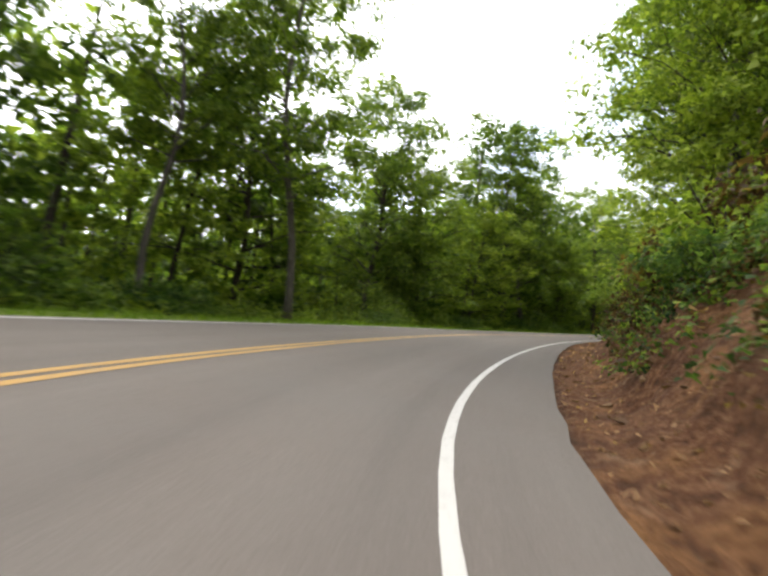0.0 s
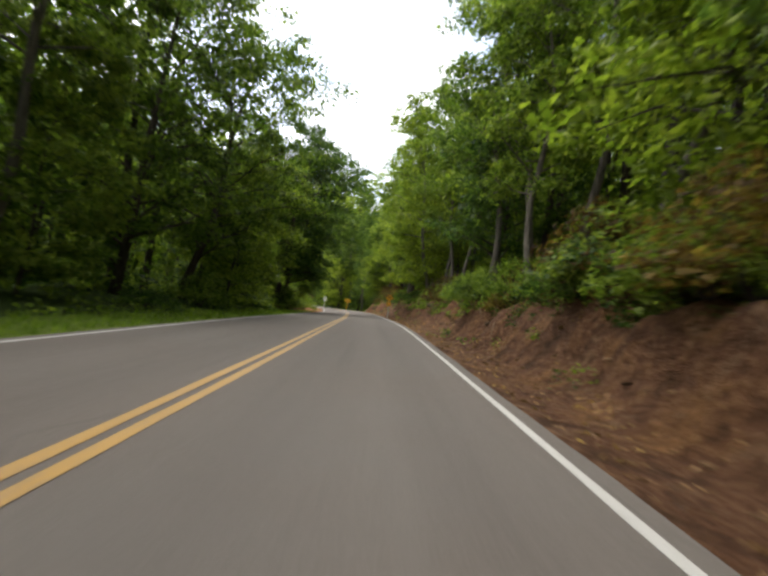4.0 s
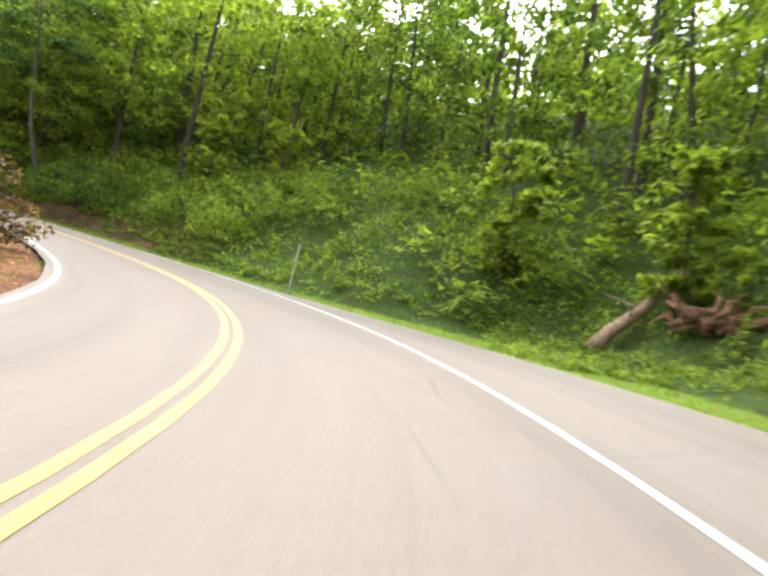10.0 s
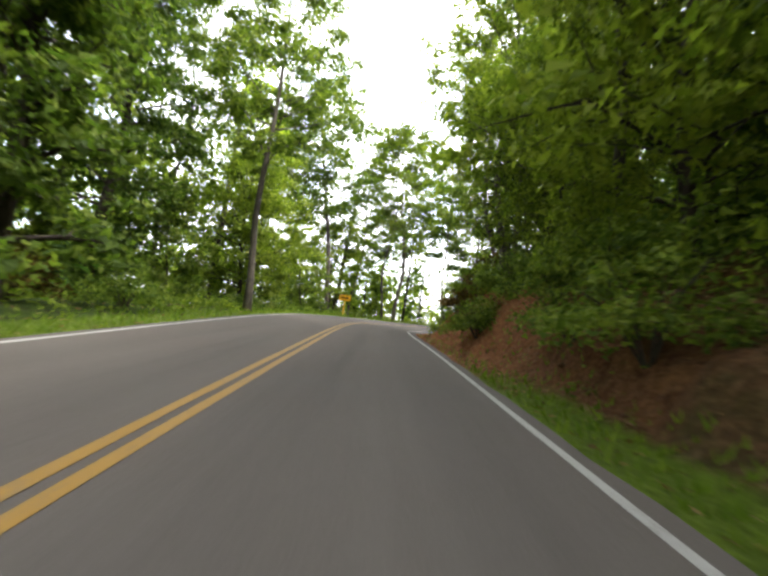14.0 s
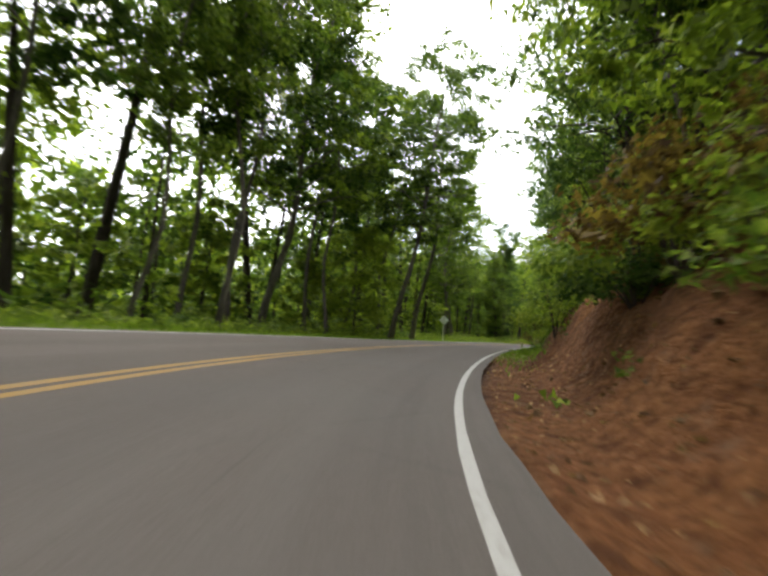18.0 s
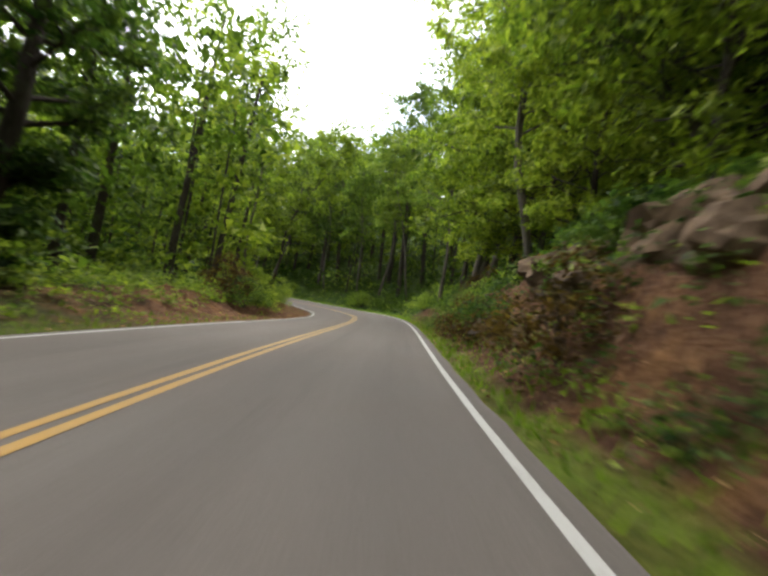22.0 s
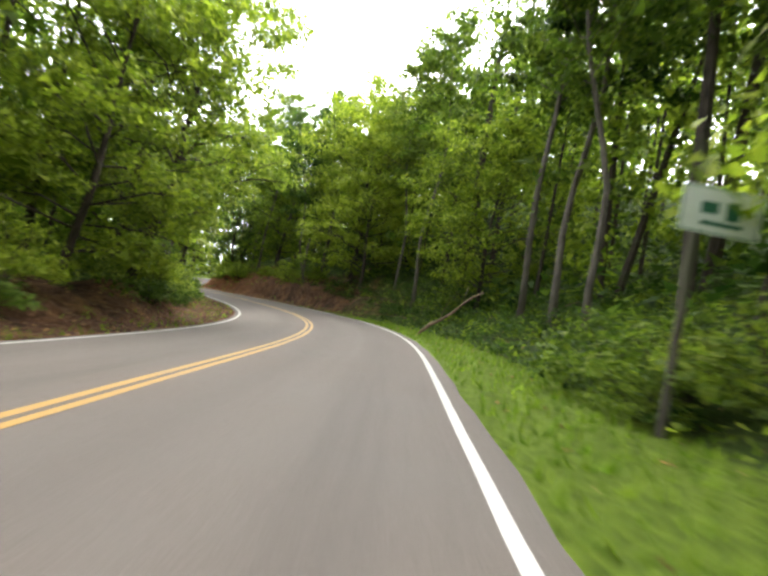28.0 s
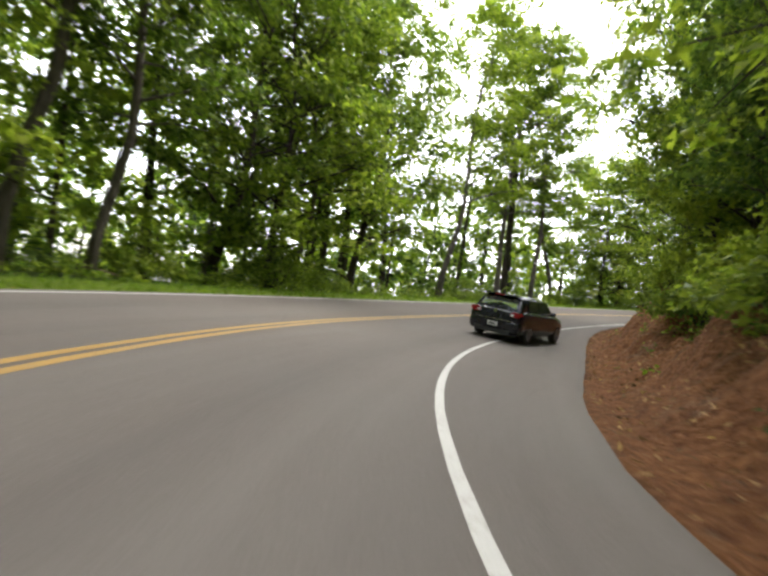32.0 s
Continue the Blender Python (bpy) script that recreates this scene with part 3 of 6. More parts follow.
# ---- ground, one sheet ----
def build_ground():
    sh = Shape()
    attrs = {"bare": [], "clay": [], "turf": []}

    def put(x, y, z, b, c, t):
        sh.v.append((x, y, z))
        attrs["bare"].append(b)
        attrs["clay"].append(c)
        attrs["turf"].append(t)

    offs = [-14, -12.5, -11, -9.8, -8.8, -8, -7.3, -6.7, -6.1, -5.6, -5.1, -4.7, -4.3, -3.9, -3.6, -3.3, -2, 0, 2, 3.2, 3.6, 3.9, 4.2, 4.45, 4.7, 4.95, 5.2, 5.4, 5.6, 5.8, 6.0, 6.2, 6.4, 6.65, 6.9, 7.2, 7.6, 8, 8.6, 9.3, 10.2, 11.2, 12.5, 14]
    m = len(offs)
    rows = 0
    for i in range(_n + 1):
        s = i * STEP
        x, y, z, h, bank = STATIONS[i]
        for d in offs:
            zz, b, c, t = profile(s, d)
            edge = EDGE_R + apron(s) if d > 0 else EDGE_L
            if abs(d) < edge:
                zz -= 0.12
            p = at(s, d)
            put(p.x, p.y, z + zz if abs(d) < max(edge, 5.2) else p.z, b, c, t)
        rows += 1
    for r in range(rows - 1):
        for j in range(m - 1):
            a = r * m + j
            sh.f.append((a, a + 1, a + m + 1, a + m))
    # the hills round about
    n0 = len(sh.v)
    x0, y0, x1, y1 = SXY[:, 0].min() - 170, SXY[:, 1].min() - 90, SXY[:, 0].max() + 170, SXY[:, 1].max() + 170
    cell = 5.0
    nx, ny = int((x1 - x0) / cell) + 1, int((y1 - y0) / cell) + 1
    for iy in range(ny):
        for ix in range(nx):
            x, y = x0 + ix * cell, y0 + iy * cell
            s, d = nearest(x, y)
            zz, b, c, t = profile(s, d)
            z = ground_height(x, y)
            if abs(d) < 12.5:
                z -= 1.6 + 0.25 * (12.5 - abs(d))
            if ix in (0, nx - 1) or iy in (0, ny - 1):
                x, y, z = (x - x0 - (x1 - x0) / 2) * 14 + (x0 + x1) / 2, (y - y0 - (y1 - y0) / 2) * 14 + (y0 + y1) / 2, -20.0
            put(x, y, z, b * (abs(d) < 20), c, 0.0)
    for iy in range(ny - 1):
        for ix in range(nx - 1):
            a = n0 + iy * nx + ix
            sh.f.append((a, a + 1, a + nx + 1, a + nx))
    ob = structure("ground", sh, GROUND, "brown earth banks, leaf litter and grass verges", "ground", soft=True)
    for k, vals in attrs.items():
        ob.data.attributes.new(k, "FLOAT", "POINT").data.foreach_set("value", vals)


def ribbon(offset_a, offset_b, lift, s0=0.0, s1=LENGTH, step=1.0, across=1):
    sh = Shape()
    count = int((s1 - s0) / step) + 1
    for k in range(count):
        s = s0 + k * step
        i = min(int(s / STEP), _n)
        x, y, z, h, bank = STATIONS[i]
        a = offset_a(s) if callable(offset_a) else offset_a
        b = offset_b(s) if callable(offset_b) else offset_b
        for j in range(across + 1):
            d = a + (b - a) * j / across
            sh.v.append((x + math.cos(h) * d, y + math.sin(h) * d, z + d * math.tan(bank) + lift))
    w = across + 1
    for k in range(count - 1):
        for j in range(across):
            q = k * w + j
            sh.f.append((q, q + 1, q + w + 1, q + w))
    return sh


def ragged(base, seed, amount=0.07):
    return lambda s: base + amount * noise.noise(Vector((s / 1.3, seed, 0)))


build_ground()
road_shape = ribbon(ragged(-EDGE_L, 1.0), lambda s: EDGE_R + apron(s) + 0.07 * noise.noise(Vector((s / 1.3, 4.0, 0))), 0.0, across=16)
road = structure("road", road_shape, ASPHALT, "worn tan-grey two-lane asphalt road winding uphill", "road")
_track = []
for k in range(len(road_shape.v)):
    j = k % 17
    d = -EDGE_L + (EDGE_R + EDGE_L) * j / 16
    _track.append(math.exp(-(((d - 0.85) / 0.3) ** 2)) * 0.6 + math.exp(-(((d - 2.45) / 0.3) ** 2)) * 0.6 + math.exp(-(((d + 0.85) / 0.3) ** 2)) * 0.5 + math.exp(-(((d + 2.35) / 0.3) ** 2)) * 0.5)
for _key, _vals in (("along", [(k // 17) * 1.0 for k in range(len(road_shape.v))]), ("across", [-EDGE_L + (EDGE_R + EDGE_L) * (k % 17) / 16 for k in range(len(road_shape.v))])):
    road.data.attributes.new(_key, "FLOAT", "POINT").data.foreach_set("value", _vals)
road.data.attributes.new("track", "FLOAT", "POINT").data.foreach_set("value", _track)
for name, a, b, mat, label in (
        ("centre_line", -0.155, -0.045, YELLOW_LINE, "worn yellow centre stripe painted on asphalt"), ("centre_line", 0.045, 0.155, YELLOW_LINE, "worn yellow centre stripe painted on asphalt"),
        ("edge_line", LANE_R - 0.052, LANE_R + 0.052, WHITE_LINE, "worn white edge stripe painted on asphalt"), ("edge_line", -LANE_L - 0.052, -LANE_L + 0.052, WHITE_LINE, "worn white edge stripe painted on asphalt")):
    structure(name, ribbon(ragged(a, a * 3, 0.012), ragged(b, b * 3 + 5, 0.012), 0.006), mat, label, "road marking")

# ---- trees ----
rng = random.Random(7)


def leaf(sh, p, size, out, flat=0.8):
    """One leaf spray, facing mostly up and out."""
    sh.add(p, size, out, flat)


def tree_shapes(height, girth, base, spread, limbs, leaves, size, lean=0.05, sides=9, crown_at=0.5, arch=0.0, rise=0.3, sway=1.0, column=False):
    """Trunk with forking limbs, and a crown of leaf sprays in domed pads with gaps between them."""
    trunk, crown = Shape(), Foliage()
    bend = Vector((rng.gauss(0, lean), rng.gauss(0, lean), 0))
    ph, qh, amp = rng.uniform(0, 6), rng.uniform(0, 6), sway * 0.012 * height
    line, radii = [], []
    for k in range(13):
        u = k / 12
        w = min(1.0, u * 4)
        line.append(Vector((arch * u**1.6 + bend.x * height * u + w * amp * math.sin(u * 8 + ph), bend.y * height * u + w * amp * math.cos(u * 6.5 + qh), height * 0.93 * u - 0.8 * (k == 0))))
        radii.append(max(0.022, girth * (1 - u) ** 0.75 + (0.45 * girth if k == 0 else 0)))
    trunk.tube(line, radii, sides)

    def spot(u):
        k = min(int(u * 12), 11)
        return line[k].lerp(line[k + 1], u * 12 - k)

    for q in range(limbs):
        u = base + (0.98 - base) * ((q + rng.random()) / limbs)
        v = (u - base) / (1 - base)
        full = math.sin(math.pi * min(max(0.16 + 0.8 * v ** (0.7 / (crown_at + 0.2)), 0), 1)) ** 0.6
        if column:
            full = 0.75 + 0.25 * math.sin(9 * v + ph)
        reach = spread * full * rng.uniform(0.55, 1.25)
        ang = q * 2.4 + rng.uniform(-0.6, 0.6)
        way = Vector((math.cos(ang), math.sin(ang), rise * rng.uniform(0.0, 2.0) + v * 0.5)).normalized()
        p0 = spot(u)
        mid = p0 + way * reach * 0.55 + Vector((rng.gauss(0, 0.08), rng.gauss(0, 0.08), 0.05)) * reach
        end = p0 + way * reach + Vector((rng.gauss(0, 0.06), rng.gauss(0, 0.06), -0.06)) * reach
        r = max(0.016, girth * (1 - u) ** 0.9 * 0.42)
        trunk.tube([p0, mid, end], [r, r * 0.6, r * 0.2], 4, close=False)
        tips = [end, mid.lerp(end, 0.45)]
        for fork in (-1, 1):
            turn_by = fork * rng.uniform(0.5, 1.0)
            c, s = math.cos(turn_by), math.sin(turn_by)
            off = Vector((way.x * c - way.y * s, way.x * s + way.y * c, way.z + rng.uniform(-0.15, 0.25))) * reach * rng.uniform(0.35, 0.6)
            start = p0.lerp(mid, rng.uniform(0.6, 1.0))
            trunk.tube([start, start + off * 0.6 + Vector((0, 0, 0.03 * reach)), start + off], [r * 0.45, r * 0.3, r * 0.12], 3, close=False)
            tips.append(start + off)
        if rng.random() < 0.5:
            tips.append(p0.lerp(mid, rng.uniform(0.4, 0.9)))
        for tip in tips:
            rad = (0.22 + spread * rng.uniform(0.11, 0.22)) * (0.75 + 0.25 * full) * (1.35 if column else 1.0)
            crown.clump(tip + Vector((rng.gauss(0, 0.06), rng.gauss(0, 0.06), rng.gauss(0, 0.04))) * spread, rad, leaves, size, leaves // 3)
    return trunk, crown


def make_tree(label, bark, foliage, *spec, **more):
    t, c = tree_shapes(*spec, **more)
    ob = thing("tree", label, "tree", "woodland trees")
    part("trunk", t, bark, ob, "", soft=True)
    part("crown", c, foliage, ob)
    return ob


KINDS = {
    "tall": [make_tree("tall slender tree with grey trunk and open green crown", BARK_GREY, m, 21, 0.19, b, 4.4, 38, 64, 0.155, sway=1.5) for m, b in ((LEAF_MID, 0.36), (LEAF_LIGHT, 0.3), (LEAF_MID, 0.26))],
    "broad": [make_tree("broad green tree with heavy low limbs", BARK_DARK, m, 17, 0.23, 0.14, 5.6, 44, 66, 0.158) for m in (LEAF_MID, LEAF_DARK, LEAF_MID)],
    "lush": [make_tree("lush yellow-green tree with spreading layered limbs", BARK_DARK, LEAF_LIGHT, h, 0.16, 0.1, 5.0, 42, 66, 0.152, rise=0.12) for h in (14, 12)],
    "thin": [make_tree("thin-trunked woodland tree with a high crown", BARK_GREY, m, 20, 0.12, 0.42, 3.8, 30, 60, 0.155, lean=0.07, sway=1.6) for m in (LEAF_DARK, LEAF_MID)],
    "young": [make_tree("young yellow-green tree leafed nearly to the ground", BARK_DARK, LEAF_LIGHT, 8, 0.07, 0.06, 2.9, 32, 54, 0.13, rise=0.15), make_tree("young green tree leafed nearly to the ground", BARK_DARK, LEAF_MID, 7, 0.06, 0.06, 2.6, 30, 54, 0.13, rise=0.15)],
    "vine": [make_tree("tall tree wrapped in dark green vines", BARK_DARK, LEAF_DARK, 19, 0.24, 0.03, 2.9, 60, 58, 0.15, crown_at=0.3, column=True), make_tree("tall forked tree draped in green vines", BARK_DARK, LEAF_MID, 18, 0.22, 0.05, 3.2, 58, 56, 0.15, crown_at=0.35, lean=0.08, column=True)],
    "arch": [make_tree("tall grey-trunked tree arching out over the road", BARK_GREY, LEAF_MID, 17, 0.155, 0.42, 4.4, 32, 62, 0.152, lean=0.01, arch=6.5), make_tree("tall dark tree arching out over the road", BARK_DARK, LEAF_LIGHT, 16, 0.14, 0.38, 4.2, 32, 62, 0.152, lean=0.02, arch=5.0, sway=1.8)],
}
USED = set()


def set_copy(ob, m, label=""):
    if ob.name not in USED:
        USED.add(ob.name)
        ob.matrix_basis = m
        made = ob
    else:
        made = copy_thing(ob, m)
        made.matrix_basis = m
    if label:
        tagged(made, label)
    return made


def pitched(place, scale=1.0, turn=None, tilt=(0.0, 0.0)):
    turn = rng.uniform(0, 360) if turn is None else turn
    lean = Euler((radians(tilt[0]), radians(tilt[1]), 0)).to_matrix().to_4x4()
    return Matrix.Translation(place) @ lean @ pose(0, 0, 0, 0, 0, turn) @ Matrix.Scale(scale, 4)


PLACED = []
CELLS = {}


def free(x, y, gap):
    for i in range(int((x - gap) // 4), int((x + gap) // 4) + 1):
        for j in range(int((y - gap) // 4), int((y + gap) // 4) + 1):
            for a, b in CELLS.get((i, j), ()):
                if (a - x) ** 2 + (b - y) ** 2 < gap * gap:
                    return False
    return True


def take(x, y):
    PLACED.append((x, y))
    CELLS.setdefault((int(x // 4), int(y // 4)), []).append((x, y))


def clear_of_road(x, y, gap):
    s, d = nearest(x, y)
    return d > EDGE_R + gap + apron(s) or d < -EDGE_L - gap


def plant(kind, x, y, scale=1.0, label="", **more):
    take(x, y)
    return set_copy(rng.choice(KINDS[kind]), pitched(Vector((x, y, ground_height(x, y) - 0.1)), scale, **more), label)


# trees that arch over the road from its outer side
for s, d, size, skew in ((557.5, -5.6, 1.0, 0), (560.5, -5.4, 0.95, 14), (565.0, -5.6, 1.0, 8), (571.0, -6.2, 0.85, -6), (432.0, -6.8, 0.9, 20), (548.0, -6.4, 0.8, 0)):
    p = at(s, d)
    plant("arch", p.x, p.y, size, turn=math.degrees(STATIONS[int(s / STEP)][3]) + skew)

# trees that stand out, each at its own place
for kind, x, y, scale, tilt, label in (
        ("tall", -3.4, 18.8, 0.85, (0, 0), "slender pale-trunked tree beside the grass verge"),
        ("thin", 98.8, 137.5, 1.1, (0, 2), "pale-trunked tree standing at the foot of an earth bank"),
        ("thin", 70.1, 180.0, 1.0, (18, 4), "brown-trunked tree leaning out from the wooded bank"), ("thin", 107.5, 154.0, 1.0, (6, -8), "dark leaning tree behind a yellow arrow sign"), ("thin", 109.0, 159.0, 1.1, (0, 0), "grey-trunked tree behind a fallen log"),
        ("vine", 37.0, 174.0, 1.22, (0, 0), ""), ("vine", 45.1, 169.1, 1.15, (0, 3), ""), ("vine", 39.1, 169.4, 1.2, (3, 0), ""), ("vine", 29.5, 167.5, 1.1, (0, 0), ""), ("tall", 26.5, 173.4, 1.0, (0, 0), ""), ("lush", 49.5, 166.0, 0.7, (0, 0), ""), ("lush", 52.5, 164.5, 0.6, (0, 0), ""),
        ("tall", -10.2, 243.3, 1.0, (0, 8), "grey-trunked tree leaning over the road"), ("tall", -10.6, 236.0, 1.0, (0, 10), "grey-trunked tree leaning over the road"),
        ("thin", 19.5, 347.0, 0.9, (0, -4), "thin pale-trunked tree on the wooded slope"), ("thin", 23.5, 339.0, 1.0, (0, -12), "thin leaning tree on the wooded slope"),
        ("thin", -52.6, 424.0, 0.9, (0, 0), "thin pale-trunked tree beside the grass verge"), ("thin", -53.8, 423.3, 0.85, (9, -4), "thin pale-trunked tree beside the grass verge"),
        ("tall", -9.4, 264.5, 1.0, (0, 5), "pale-trunked tree leaning beside the grass verge"), ("young", 80.4, 131.5, 0.75, (0, 0), "young tree on the low inner bank of the bend"),
        ("tall", -104.0, 438.0, 1.0, (0, 0), "")):
    if clear_of_road(x, y, 0.6):
        plant(kind, x, y, scale, tilt=tilt, label=label)

# station range; side; nearest and farthest offset beyond the edge; trees per 10 m; kinds; size
BELTS = [
    (0, 22, -1, 5.0, 9, 2.2, ("broad", "tall", "lush"), 0.72), (0, 60, -1, 5.5, 14, 3.0, ("young", "lush", "young"), 0.95), (24, 60, -1, 4.0, 8, 3.2, ("broad", "tall", "lush", "broad"), 1.0), (60, 110, -1, 3.0, 8, 2.4, ("broad", "tall", "young", "broad"), 1.0), (110, 132, -1, 3.5, 9, 2.2, ("broad", "vine", "lush"), 0.85),
    (205, 250, -1, 8, 15, 0.8, ("young", "lush"), 0.5), (252, 345, -1, 3.0, 11, 2.3, ("tall", "thin", "thin"), 1.1),
    (345, 420, -1, 4.6, 10, 2.8, ("tall", "thin", "tall", "vine"), 1.15), (420, 476, -1, 4.5, 12, 1.8, ("thin", "tall", "young"), 1.15),
    (478, 555, -1, 3.6, 9, 2.0, ("broad", "tall", "lush"), 0.95), (555, 604, -1, 4.0, 8, 3.4, ("broad", "tall", "lush"), 1.05), (600, 690, -1, 4.0, 12, 3.4, ("broad", "tall", "tall", "lush"), 1.15),
    (222, 256, -1, 8, 18, 2.4, ("young", "broad", "lush"), 0.55), (258, 345, -1, 3.5, 14, 2.4, ("young", "young", "lush"), 0.75),
    (90, 168, 1, 3.8, 6.2, 2.0, ("tall", "tall", "lush", "broad"), 1.0), (572, 650, 1, 3.2, 8, 1.8, ("lush", "broad"), 0.8), (20, 166, 1, 7.0, 17, 3.2, ("broad", "tall", "lush"), 1.1), (336, 440, 1, 7.0, 17, 3.0, ("broad", "lush", "tall"), 1.15), (440, 560, 1, 8.5, 19, 2.6, ("tall", "broad", "lush"), 1.15), (24, 165, 1, 4.0, 9, 2.1, ("broad", "lush", "tall", "broad"), 1.05), (22, 100, 1, 3.8, 6.2, 1.6, ("tall", "lush", "tall"), 1.0), (2, 24, 1, 6.5, 12, 2.5, ("broad", "vine"), 0.9), (156, 178, 1, 4.6, 9, 4.0, ("broad", "lush"), 1.0), (176, 224, 1, 13.0, 24, 6.5, ("lush", "broad", "broad"), 1.15), (180, 218, 1, 7.0, 10, 1.2, ("young",), 0.7), (168, 190, 1, 6.0, 8.0, 2.4, ("young", "lush", "young"), 1.0), (222, 262, 1, 4.4, 7, 1.9, ("lush", "tall", "lush"), 1.1), (276, 300, -1, 4, 14, 1.8, ("tall", "young", "young"), 0.9), (318, 350, -1, 3.5, 10, 2.2, ("tall", "thin", "young"), 1.1),
    (215, 300, 1, 4.4, 9, 2.0, ("broad", "lush", "tall"), 1.0), (300, 330, 1, 5.0, 9, 1.8, ("tall", "thin", "lush"), 1.05), (336, 400, 1, 4.4, 6.4, 1.8, ("broad", "lush"), 1.05), (330, 430, 1, 4.4, 10, 1.6, ("broad", "lush", "lush", "tall"), 1.25), (322, 345, 1, 4.0, 8, 2.0, ("tall", "lush"), 1.2), (390, 436, 1, 3.8, 6.4, 2.2, ("tall", "tall", "lush"), 1.15), (500, 552, 1, 4.8, 8.0, 2.4, ("thin", "tall", "lush", "thin"), 1.15),
    (430, 550, 1, 5.4, 11, 2.2, ("thin", "tall", "tall", "lush"), 1.2), (550, 690, 1, 4.6, 10, 2.0, ("thin", "lush", "tall", "lush"), 1.0)]
BACK = []
for s0, s1, side, near, far, rate, kinds, size in BELTS:
    for _ in range(int((s1 - s0) / 10 * rate * 1.35)):
        for attempt in range(6):
            s = rng.uniform(s0, s1)
            off = rng.uniform(near, far) + (3.5 if side < 0 and 348 < s < 374 else 0.0)
            d = side * (off + (EDGE_R + apron(s) if side > 0 else EDGE_L))
            p = at(s, d)
            if free(p.x, p.y, 2.2) and clear_of_road(p.x, p.y, near * 0.9):
                kind = rng.choice(kinds)
                if off > 6.4:
                    take(p.x, p.y)
                    BACK.append((p.x, p.y, size * rng.uniform(0.75, 1.2), kind))
                    break
                plant(kind, p.x, p.y, size * rng.uniform(0.75, 1.2), tilt=(rng.gauss(0, 3), rng.gauss(0, 3)))
                break


# gaps in the rows, where the sky shows between the crowns: stretch, side
_count = 0
for ob in [o for o in bpy.data.objects if o.parent is None and o.name.startswith("tree") and o.name not in USED]:
    s, d = nearest(ob.matrix_basis.translation.x, ob.matrix_basis.translation.y)
    if abs(d) < 14 and ((318 < s < 346 and d > 0) or (346 < s < 418 and d < 0) or (24 < s < 47 and d < 0) or (540 < s < 585 and d < -6.8)):
        _count += 1
        if _count % 3 == 0:
            for child in list(ob.children):
                bpy.data.objects.remove(child)
            bpy.data.objects.remove(ob)


